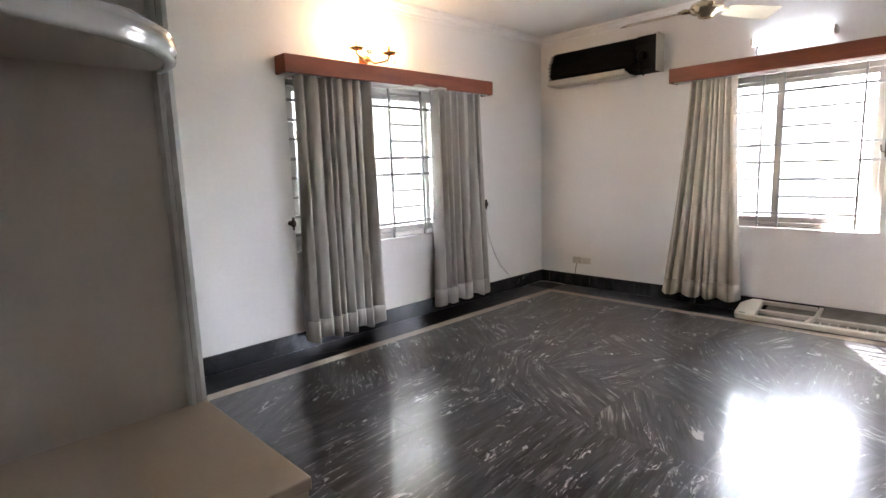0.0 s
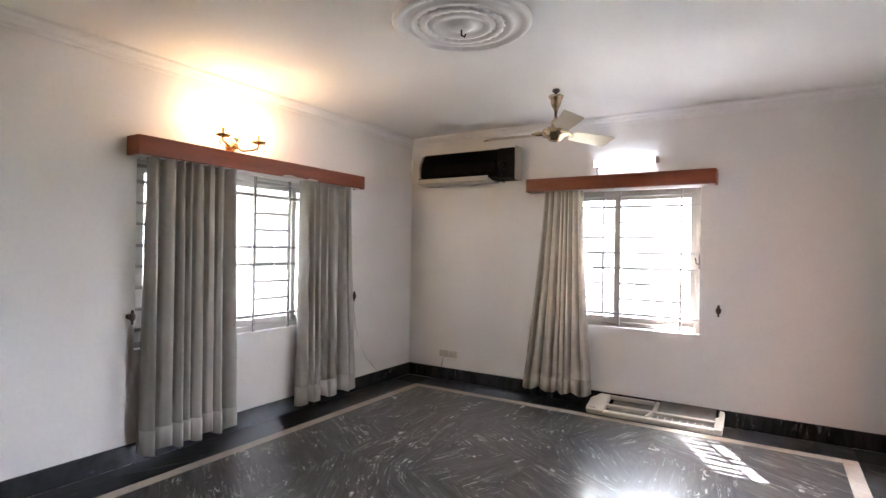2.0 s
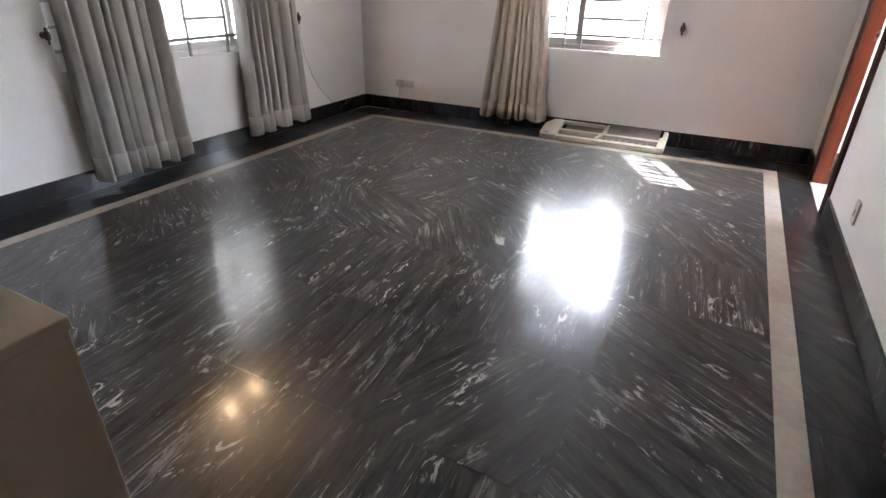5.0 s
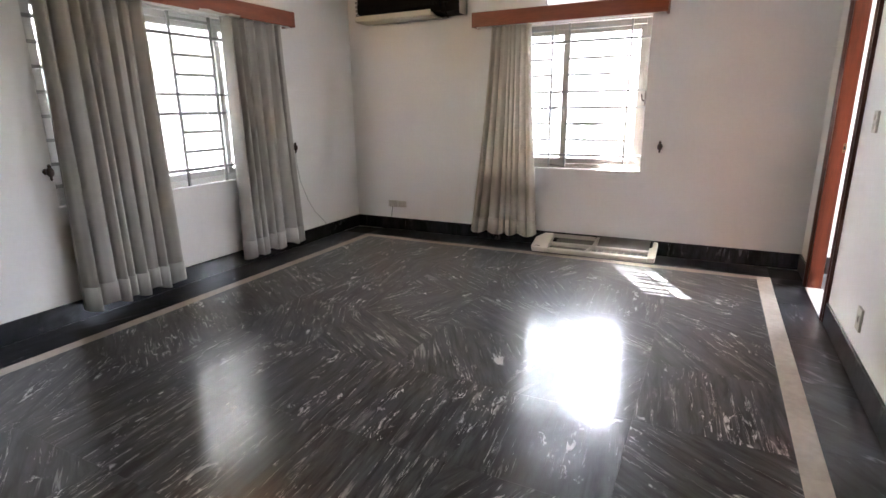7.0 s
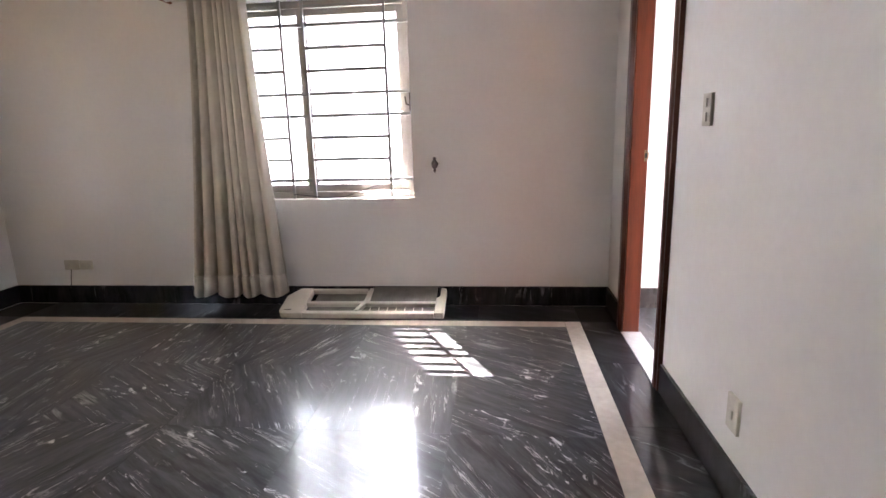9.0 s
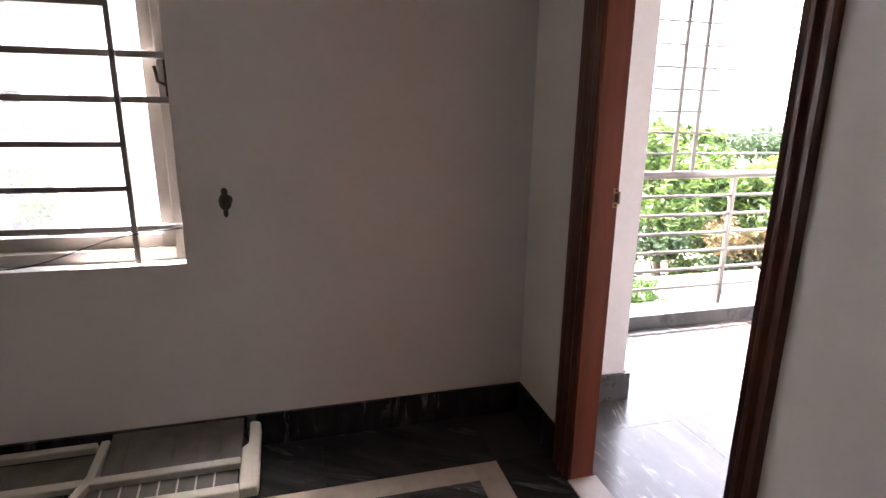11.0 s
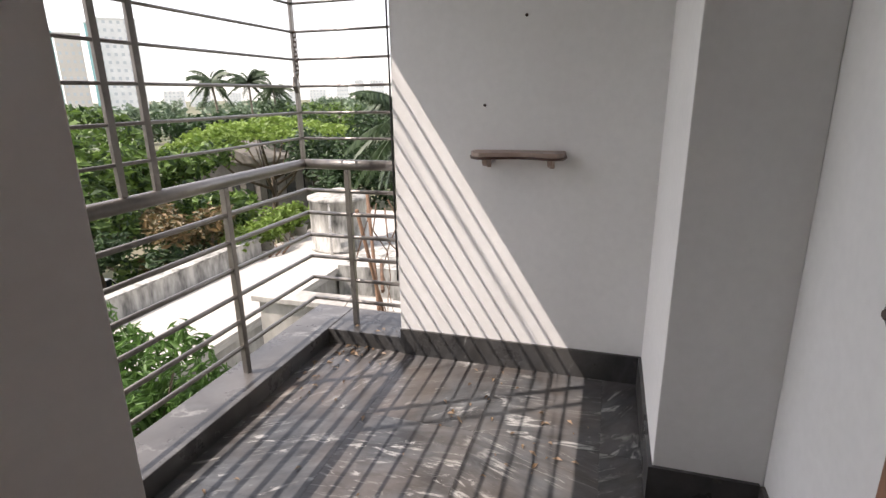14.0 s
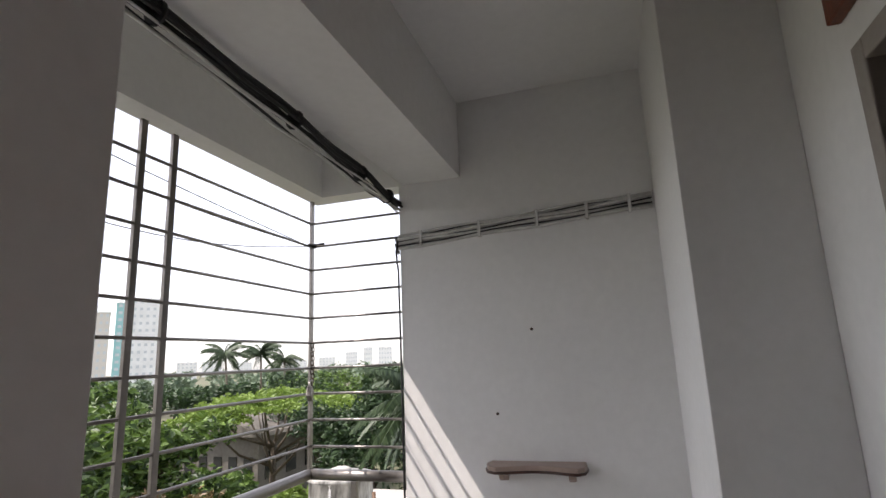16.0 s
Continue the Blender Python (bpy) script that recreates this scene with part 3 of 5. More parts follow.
def curtain(axis, depth, top, bottom, z0, z1, pleats, material, label, seed, gather=0.0):
    """A hanging cloth with pleats that open towards the hem. top, bottom: the span at head and hem."""
    rnd = random.Random(seed)
    nu, nz = pleats * 18, 26
    ph = [rnd.uniform(-0.95, 0.95) for _ in range(pleats + 1)]
    am = [rnd.uniform(0.45, 1.4) for _ in range(pleats + 1)]
    s = Shape()
    verts = []
    for j in range(nz + 1):
        t = j / nz
        z = z1 + (z0 - z1) * t
        e = t ** 1.3
        lo, hi = top[0] + (bottom[0] - top[0]) * e, top[1] + (bottom[1] - top[1]) * e
        waist = gather * math.sin(math.pi * min(1, t * 1.15)) ** 2
        for i in range(nu + 1):
            u = i / nu
            k = pleats * min(1.0, max(0.0, u + 0.045 * math.sin(7.0 * u + seed) * math.sin(math.pi * u) + 0.02 * math.sin(17 * u + seed * 2) * math.sin(math.pi * u)))
            a = am[int(min(k, pleats - 1))] * (1 - k % 1) + am[int(min(k, pleats - 1)) + 1] * (k % 1)
            p = ph[int(min(k, pleats - 1))] * (1 - k % 1) + ph[int(min(k, pleats - 1)) + 1] * (k % 1)
            w = 2 * abs(math.sin(math.pi * k + 0.5 * p * (0.3 + t))) ** 0.7 - 1
            d = depth + (0.034 + 0.026 * t) * a * (w + 0.12 * math.sin(4 * math.pi * k + p * 3))
            uu = lo + (hi - lo) * (u + 0.012 * math.sin(6.28 * k + 1.3 + 2 * t)) + waist * (u - 0.35)
            hem = 0.018 * math.sin(k * 3.1 + seed) * max(0.0, t - 0.9) * 10
            verts.append((d, uu, z + hem) if axis == "x" else (uu, -d, z + hem))
    faces = [(j * (nu + 1) + i, j * (nu + 1) + i + 1, (j + 1) * (nu + 1) + i + 1, (j + 1) * (nu + 1) + i) for j in range(nz) for i in range(nu)]
    s.add(verts, faces, True)
    c = thing("curtain", *((depth, (bottom[0] + bottom[1]) / 2, z0) if axis == "x" else ((bottom[0] + bottom[1]) / 2, -depth, z0)), label, "curtain")
    ob = part("cloth", s, material, c)
    so = ob.modifiers.new("thick", "SOLIDIFY")
    so.thickness = 0.003
    j0 = nz - 2
    hem_v = [(x + 0.004, y, z) if axis == "x" else (x, y - 0.004, z) for x, y, z in verts[j0 * (nu + 1):]]
    hem_f = [(j * (nu + 1) + i, j * (nu + 1) + i + 1, (j + 1) * (nu + 1) + i + 1, (j + 1) * (nu + 1) + i) for j in range(nz - j0) for i in range(nu)]
    hm = part("hem", Shape().add(hem_v, hem_f, True), material, c, "turned-up hem")
    hm.modifiers.new("thick", "SOLIDIFY").thickness = 0.003
    tape = Shape()
    if axis == "x":
        tape.box(depth - 0.03, top[0] + 0.01, z1 - 0.055, depth - 0.026, top[1] - 0.01, z1 - 0.005)
    else:
        tape.box(top[0] + 0.01, -depth + 0.026, z1 - 0.055, top[1] - 0.01, -depth + 0.03, z1 - 0.005)
    part("heading_tape", tape, CURT_GREY, c)
    for i in range(pleats + 1):
        u = top[0] + 0.015 + (top[1] - top[0] - 0.03) * i / pleats
        q = (depth - 0.01, u, z1) if axis == "x" else (u, -depth + 0.01, z1)
        part("hook", Shape().tube([(q[0], q[1], q[2] - 0.03), (q[0], q[1], q[2] + 0.012)], 0.003, 6), WHITE_METAL, c)
    return c


curtain("x", 0.095, (-3.24, -2.53), (-3.27, -2.53), 0.085, 2.105, 8, CURT_GREY, "long grey cotton curtain hanging in deep pleats", 3)
curtain("x", 0.095, (-1.85, -1.19), (-1.87, -1.13), 0.085, 2.105, 7, CURT_GREY, "long grey cotton curtain hanging in narrow pleats", 5)
curtain("y", 0.095, (1.73, 2.12), (1.52, 2.23), 0.095, 2.105, 8, CURT_BEIGE, "beige cotton curtain drawn together in pleats", 8)


def tieback(x, y, z, axis, label):
    """A small cast knob on the wall for holding a curtain."""
    t = thing("curtain_tieback", x, y, z, label, "tieback", "curtain tiebacks")
    if axis == "x":
        part("stem", Shape().lathe([(0.02, 0.0), (0.02, 0.006), (0.008, 0.01), (0.008, 0.045)], (0.0, y, z), 12, "x"), BRONZE, t)
        c = (0.052, y, z)
    else:
        part("stem", Shape().lathe([(0.02, 0.0), (0.02, -0.006), (0.008, -0.01), (0.008, -0.045)], (x, 0.0, z), 12, "y"), BRONZE, t)
        c = (x, -0.052, z)
    s = Shape().ball(c, (0.022, 0.022, 0.032), 12, 8)
    s.ball((c[0], c[1], c[2] + 0.036), (0.012, 0.012, 0.014), 8, 5)
    part("knob", s, BRONZE, t)
    part("finial", Shape().ball((c[0], c[1], c[2] - 0.04), (0.009, 0.009, 0.016), 8, 5), BRONZE, t)


tieback(0.0, -3.30, 1.01, "x", "dark cast metal curtain knob on a white wall")
tieback(0.0, -1.07, 1.005, "x", "dark cast metal curtain knob with a cord hung on it")
tieback(3.32, 0.0, 1.005, "y", "dark cast metal curtain knob on a white wall")
cord = [(0.045, -1.065, 0.985), (0.02, -1.04, 0.86), (0.008, -0.99, 0.66), (0.006, -0.90, 0.46), (0.006, -0.80, 0.31), (0.006, -0.70, 0.22), (0.018, -0.64, 0.15)]
solo("grey_cord", Shape().tube(cord, 0.004, 6), GREYCABLE, "thin grey cord hanging down a white wall", "cord")


def wall_plate(axis, x, y, z, w, h, label, kind_, toggles):
    """A small surface-mounted switch or socket plate."""
    t = thing(kind_, x, y, z, label, "switch" if "switch" in kind_ else "socket", "electrical plates")
    sg = -1
    def bx(d0, d1, u0, u1, za, zb):
        return Shape().box(x + min(sg * d0, sg * d1), y + u0, z + za, x + max(sg * d0, sg * d1), y + u1, z + zb) if axis == "x" else Shape().box(x + u0, y + min(sg * d0, sg * d1), z + za, x + u1, y + max(sg * d0, sg * d1), z + zb)
    part("plate", bx(0, 0.012, -w / 2, w / 2, -h / 2, h / 2), OLDPLASTIC, t, "", 0.003)
    for u, v in toggles:
        part("rocker", bx(0.012, 0.018, u - 0.011, u + 0.011, v - 0.016, v + 0.016), PLASTIC, t, "", 0.002)
    return t


wall_plate("y", 0.495, 0.0, 0.30, 0.115, 0.075, "yellowed double socket on a white wall", "wall_socket", ((-0.03, 0.0), (0.03, 0.0)))
wall_plate("y", 0.615, 0.0, 0.30, 0.105, 0.07, "yellowed double socket on a white wall", "wall_socket", ((-0.028, 0.0), (0.028, 0.0)))
solo("socket_lead", Shape().tube([(0.49, -0.012, 0.265), (0.485, -0.022, 0.21), (0.475, -0.02, 0.15), (0.47, -0.03, 0.12)], 0.003, 6), RUBBER, "short dark lead hanging from a socket", "cable")
wall_plate("x", W, -1.59, 1.265, 0.075, 0.115, "pale switch plate beside a door", "wall_switch", ((0.0, 0.025), (0.0, -0.025)))
wall_plate("x", W, -2.0, 0.305, 0.08, 0.12, "yellowed socket plate low on a wall", "wall_socket", ((0.0, 0.0),))
wall_plate("x", W, -3.29, 1.295, 0.13, 0.12, "white switch plate with two rockers", "wall_switch", ((-0.022, 0.0), (0.022, 0.0)))

# stripped split air conditioner on the wall
ac = thing("air_conditioner", 0.775, -0.1, 2.24, "opened wall air conditioner with its black coil bare", "air conditioner")
prof = [(-0.001, 2.25), (-0.001, 2.585), (-0.09, 2.59), (-0.13, 2.575), (-0.205, 2.44), (-0.21, 2.33), (-0.17, 2.285)]
part("coil", Shape().extrude(prof, "x", 0.205, 1.16), BLACK, ac, "black finned coil", 0.004)
part("fan_box", Shape().extrude([(-0.001, 2.25), (-0.001, 2.585), (-0.15, 2.585), (-0.17, 2.50), (-0.17, 2.27)], "x", 1.16, 1.355), BLACK, ac, "", 0.004)
for i in range(60):
    x = 0.215 + i * 0.0156
    part("coil_fin", Shape().extrude([(-0.13, 2.58), (-0.137, 2.582), (-0.213, 2.44), (-0.216, 2.335), (-0.205, 2.335), (-0.2, 2.44)], "x", x, x + 0.004), BLACK, ac)
for k in range(7):
    z = 2.30 + k * 0.04
    y = -0.20 if z < 2.44 else -0.20 + (z - 2.44) * 0.55
    part("coil_bend", Shape().tube([(0.21, y, z), (0.185, y - 0.005, z + 0.005), (0.18, y, z + 0.018), (0.21, y + 0.005, z + 0.022)], 0.006, 6), BLACK, ac)
part("drip_tray", Shape().extrude([(-0.17, 2.238), (-0.222, 2.25), (-0.226, 2.268), (-0.215, 2.27), (-0.205, 2.258), (-0.16, 2.25), (-0.001, 2.246), (-0.001, 2.236)], "x", 0.175, 1.10), PLASTIC, ac, "off-white plastic lower lip", 0.002)
part("front_lip", Shape().extrude([(-0.2265, 2.24), (-0.234, 2.246), (-0.232, 2.29), (-0.2265, 2.296)], "x", 0.19, 1.08), PLASTIC, ac, "off-white plastic front lip", 0.002)
part("air_flap", Shape().extrude([(-0.12, 2.229), (-0.20, 2.236), (-0.20, 2.242), (-0.12, 2.236)], "x", 0.21, 1.08), PLASTIC, ac)
part("end_plate", Shape().box(1.355, -0.16, 2.245, 1.368, -0.001, 2.60), PLASTIC, ac, "off-white plastic side plate", 0.004)
part("back_plate", Shape().box(0.17, -0.03, 2.585, 1.36, -0.001, 2.603), PLASTIC, ac, "", 0.002)
part("motor", Shape().lathe([(0.045, 0.0), (0.05, -0.02), (0.045, -0.05), (0.02, -0.06)], (1.23, -0.155, 2.40), 14, "y"), BLACK, ac)
part("wiring", Shape().tube([(1.10, -0.19, 2.33), (1.13, -0.215, 2.38), (1.16, -0.2, 2.44), (1.20, -0.19, 2.36), (1.22, -0.2, 2.28), (1.24, -0.19, 2.235), (1.25, -0.18, 2.21)], 0.007, 6), BLACK, ac)
ac.location.x += 0.065
part("bracket", Shape().box(1.10, -0.195, 2.36, 1.135, -0.17, 2.45), STEEL, ac, "", 0.002)

# tube lamp over the pelmet
tl = thing("tube_lamp", 2.510, -0.05, 2.357, "short lit fluorescent tube on a batten", "tube lamp")
part("batten", Shape().box(2.205, -0.035, 2.335, 2.815, -0.001, 2.38), WHITE_METAL, tl, "", 0.004)
part("tube", Shape().tube([(2.230, -0.07, 2.357), (2.790, -0.07, 2.357)], 0.03, 18), TUBE, tl, "glowing white tube")
for x in (2.220, 2.800):
    part("tube_holder", Shape().box(x - 0.01, -0.104, 2.325, x + 0.01, -0.035, 2.389), PLASTIC, tl, "", 0.003)
part("lead", Shape().tube([(2.245, -0.01, 2.335), (2.235, -0.02, 2.29), (2.255, -0.03, 2.24)], 0.004, 6), RUBBER, tl)

# ceiling fan
FX, FY = 2.20, -1.09
fan = thing("ceiling_fan", FX, FY, 2.46, "champagne-gold three-blade ceiling fan with brass hub", "ceiling fan")
part("hook_plate", Shape().lathe([(0.03, 0.0), (0.03, -0.02), (0.014, -0.03)], (FX, FY, CZ), 16), BRONZE, fan)
part("rod", Shape().tube([(FX, FY, CZ - 0.02), (FX, FY, 2.50)], 0.011, 12), BRONZE, fan)
part("canopy", Shape().lathe([(0.062, 2.765), (0.06, 2.75), (0.045, 2.735), (0.042, 2.70), (0.03, 2.675), (0.018, 2.655), (0.015, 2.63)], (FX, FY, 0), 24), FANBRASS, fan, "polished brass bell canopy")
part("lower_cup", Shape().lathe([(0.014, 2.60), (0.02, 2.575), (0.036, 2.56), (0.04, 2.53), (0.03, 2.51)], (FX, FY, 0), 20), FANBRASS, fan)
part("motor_housing", Shape().lathe([(0.03, 2.515), (0.075, 2.505), (0.10, 2.49), (0.115, 2.47), (0.115, 2.455), (0.10, 2.435), (0.06, 2.42), (0.05, 2.40), (0.02, 2.395)], (FX, FY, 0), 32), FANBRASS, fan, "brass hub with a ringed edge")
for k in range(3):
    a = radians(-58 + 120 * k)
    d, q = Vector((math.cos(a), math.sin(a), 0)), Vector((-math.sin(a), math.cos(a), 0))
    c0 = Vector((FX, FY, 2.462))
    s = Shape()
    st = [(0.17, 0.045), (0.22, 0.058), (0.40, 0.066), (0.60, 0.074), (0.62, 0.066)]
    top, bot = [], []
    for r, hw in st:
        for sgn in (-1, 1):
            p = c0 + d * r + q * sgn * hw + Vector((0, 0, sgn * hw * -0.38))
            top.append(p + Vector((0, 0, 0.002)))
            bot.append(p - Vector((0, 0, 0.002)))
    n = len(top)
    f = []
    for i in range(len(st) - 1):
        f += [(2 * i, 2 * i + 1, 2 * i + 3, 2 * i + 2), (n + 2 * i, n + 2 * i + 2, n + 2 * i + 3, n + 2 * i + 1), (2 * i, 2 * i + 2, n + 2 * i + 2, n + 2 * i), (2 * i + 1, n + 2 * i + 1, n + 2 * i + 3, 2 * i + 3)]
    f += [(0, n, n + 1, 1), (n - 2, n - 1, 2 * n - 1, 2 * n - 2)]
    s.add(top + bot, f)
    b = part("blade", s, FANGOLD, fan)
    arm = Shape().tube([c0 + d * 0.10, c0 + d * 0.15 + Vector((0, 0, 0.008)), c0 + d * 0.2 + Vector((0, 0, 0.005))], [0.016, 0.02, 0.012], 8)
    part("blade_arm", arm, FANBRASS, b, "brass blade arm")


def sconce(x, y, z, out, lit, label):
    """A two-candle crystal wall lamp. out: +1 or -1, away from the wall along x."""
    t = thing("wall_lamp", x, y, z, label, "wall lamp", "crystal wall lamps")
    part("backplate", Shape().lathe([(0.05, 0.0), (0.05, 0.012 * out), (0.035, 0.022 * out), (0.02, 0.045 * out)], (x, y, z), 20, "x"), BRASS, t)
    part("boss", Shape().ball((x + 0.06 * out, y, z), (0.028, 0.032, 0.028), 12, 8), BRASS, t)
    for sd in (-1, 1):
        cy, cx, cz = y + 0.165 * sd, x + 0.14 * out, z + 0.04
        pts = [(x + 0.06 * out, y, z), (x + 0.09 * out, y + 0.05 * sd, z - 0.035), (cx, y + 0.12 * sd, z - 0.02), (cx, cy, z + 0.01), (cx, cy, cz)]
        arm = part("arm", Shape().tube(pts, 0.008, 8), CRYSTAL if not lit else BRASS, t, "curved arm")
        part("drip_pan", Shape().lathe([(0.012, cz - 0.01), (0.05, cz), (0.062, cz + 0.014), (0.058, cz + 0.016), (0.014, cz + 0.006)], (cx, cy, 0), 20, wave=(8, 0.05)), CRYSTAL if not lit else BRASS, arm)
        part("candle", Shape().tube([(cx, cy, cz + 0.005), (cx, cy, cz + 0.075)], 0.013, 12), BRASS, arm)
        part("bulb", Shape().lathe([(0.008, cz + 0.075), (0.016, cz + 0.09), (0.017, cz + 0.105), (0.010, cz + 0.125), (0.003, cz + 0.145)], (cx, cy, 0), 12), BULB if lit else DEADBULB, arm, "glowing candle bulb" if lit else "clear unlit candle bulb")
        for k in range(5):
            a = 2 * math.pi * k / 5 + 0.4
            px, py = cx + 0.055 * math.cos(a), cy + 0.055 * math.sin(a)
            part("crystal_drop", Shape().lathe([(0.002, cz + 0.008), (0.003, cz - 0.02), (0.010, cz - 0.045), (0.011, cz - 0.055), (0.002, cz - 0.07)], (px, py, 0), 6), CRYSTAL, arm)
    part("crystal_drop", Shape().lathe([(0.003, z - 0.03), (0.004, z - 0.06), (0.016, z - 0.10), (0.002, z - 0.125)], (x + 0.09 * out, y, 0), 8), CRYSTAL, t)
    part("crystal_bowl", Shape().lathe([(0.012, z + 0.02), (0.04, z + 0.055), (0.035, z + 0.06), (0.01, z + 0.03)], (x + 0.10 * out, y, 0), 16), CRYSTAL, t)
    return t


sconce(0.0, -2.53, 2.30, 1, True, "lit brass and crystal wall lamp with two candles")
sconce(W, -2.54, 2.295, -1, False, "unlit crystal wall lamp with brass backplate")

# front cover of the air conditioner, left on the floor against the wall
cv = thing("cover_panel", 2.82, -0.18, 0.0, "off-white plastic air conditioner cover standing on the floor", "plastic cover")
TILT = pose(2.82, -0.335, 0.006, 17, 0, 0.6)


def cover(x0, y0, z0, x1, y1, z1):
    return Shape().box(x0, y0, z0, x1, y1, z1).moved(TILT)


part("end_cap", Shape().extrude([(-0.565, 0.03), (-0.55, 0.0), (-0.40, 0.0), (-0.40, 0.30), (-0.49, 0.30), (-0.565, 0.20)], "z", 0.0, 0.05).moved(TILT), PLASTIC, cv, "", 0.008)
part("end_cap", Shape().extrude([(0.50, 0.0), (0.56, 0.0), (0.565, 0.03), (0.565, 0.29), (0.55, 0.30), (0.525, 0.30), (0.525, 0.20), (0.50, 0.18)], "z", 0.0, 0.05).moved(TILT), PLASTIC, cv, "", 0.006)
part("front_rail", cover(-0.40, 0.0, 0.0, 0.50, 0.035, 0.045), PLASTIC, cv, "", 0.006)
part("middle_rail", cover(-0.40, 0.115, 0.01, 0.50, 0.145, 0.045), PLASTIC, cv, "", 0.005)
part("back_rail", cover(-0.40, 0.275, 0.01, 0.0, 0.30, 0.045), PLASTIC, cv, "", 0.005)
part("crossbar", Shape().extrude([(-0.05, 0.035), (-0.02, 0.035), (0.03, 0.145), (0.04, 0.30), (0.012, 0.30), (0.0, 0.15)], "z", 0.01, 0.048).moved(TILT), PLASTIC, cv, "", 0.004)
part("filter", cover(-0.36, 0.145, 0.015, 0.0, 0.265, 0.02), FILTER, cv, "dusty grey filter mesh")
part("filter", Shape().box(0.04, 0.145, 0.03, 0.50, 0.335, 0.036).moved(TILT), FILTER, cv, "dusty grey filter mesh")
part("louvre", cover(-0.38, 0.04, 0.012, -0.06, 0.11, 0.018), FILTER, cv)
for i in range(5):
    part("filter_rib", cover(0.10 + 0.08 * i, 0.147, 0.036, 0.104 + 0.08 * i, 0.33, 0.040), FILTER, cv)
for i in range(3):
    part("filter_rib", cover(-0.27 + 0.10 * i, 0.147, 0.02, -0.266 + 0.10 * i, 0.263, 0.024), FILTER, cv)
part("louvre", cover(-0.02, 0.04, 0.012, 0.49, 0.11, 0.018), FILTER, cv)
for i in range(7):
    part("filter_rib", cover(0.05 + 0.06 * i, 0.04, 0.018, 0.055 + 0.06 * i, 0.11, 0.023), PLASTIC, cv)
part("logo_plate", cover(-0.53, 0.03, 0.05, -0.48, 0.04, 0.0515), FILTER, cv)

# dressing unit at the near end of the room
UX, UQ, UY, UZ = 2.675, 3.07, -4.945, 0.947
un = thing("dressing_unit", UX, -5.9, 0.0, "cream-grey laminate unit with a counter and a tall back panel", "cabinet")
part("tall_panel", Shape().box(UX - 0.40, -6.9, 0.0, UX, UY - 0.03, 2.55), LAMINATE, un, "", 0.004)
part("edge_strip", Shape().extrude([(UX + 0.004, UY - 0.036), (UX + 0.012, UY - 0.03), (UX + 0.012, UY - 0.022), (UX + 0.004, UY - 0.018), (UX + 0.008, UY - 0.01), (UX + 0.002, UY), (UX - 0.40, UY), (UX - 0.40, UY - 0.03), (UX, UY - 0.03)], "z", 0.0, 2.55), TRIMGREY, un, "glossy grey moulded edging")
part("counter_body", Shape().box(UX, -6.9, 0.0, UQ - 0.004, UY - 0.004, UZ - 0.02), LAMTOP, un, "beige laminate counter side", 0.003)
part("counter_top", Shape().box(UX + 0.002, -6.9, UZ - 0.02, UQ, UY, UZ), LAMTOP, un, "beige laminate counter top", 0.003)
ol = [(UX + 0.001, UY - 0.03)] + [(UX + 0.001 + 0.36 * math.sin(math.pi * min(1, i / 14) * 0.5) ** 0.8, UY - 0.03 - 0.72 * (1 - math.cos(math.pi * 0.5 * i / 14))) for i in range(1, 15)] + [(UX + 0.36, -6.4), (UX + 0.001, -6.4)]
sh = part("corner_shelf", Shape().extrude(ol, "z", 1.565, 1.575), LAMINATE, un, "rounded shelf")
rim = Shape()
path = [Vector((a, b, 0)) for a, b in ol[:-1]]
prof = [(0.0, 1.56), (0.012, 1.56), (0.018, 1.567), (0.014, 1.575), (0.020, 1.585), (0.020, 1.605), (0.014, 1.612), (0.018, 1.62), (0.012, 1.63), (0.0, 1.63)]
rows = []
for i, p in enumerate(path):
    d = (path[min(i + 1, len(path) - 1)] - path[max(i - 1, 0)]).normalized()
    nrm = Vector((-d.y, d.x, 0))
    if nrm.x < 0 and abs(nrm.x) > abs(nrm.y):
        nrm = -nrm
    if abs(nrm.x) <= abs(nrm.y) and nrm.y < 0:
        nrm = -nrm
    rows += [(p.x + nrm.x * a, p.y + nrm.y * a, 1.56 + 0.62 * (h - 1.56)) for a, h in prof]
k = len(prof)
rim.add(rows, [(i * k + j, i * k + j + 1, (i + 1) * k + j + 1, (i + 1) * k + j) for i in range(len(path) - 1) for j in range(k - 1)], True)
part("shelf_rim", rim, TRIMGREY, un, "glossy grey moulded shelf rim")

# ---------------------------------------------------------------- doors
FT = 2.13


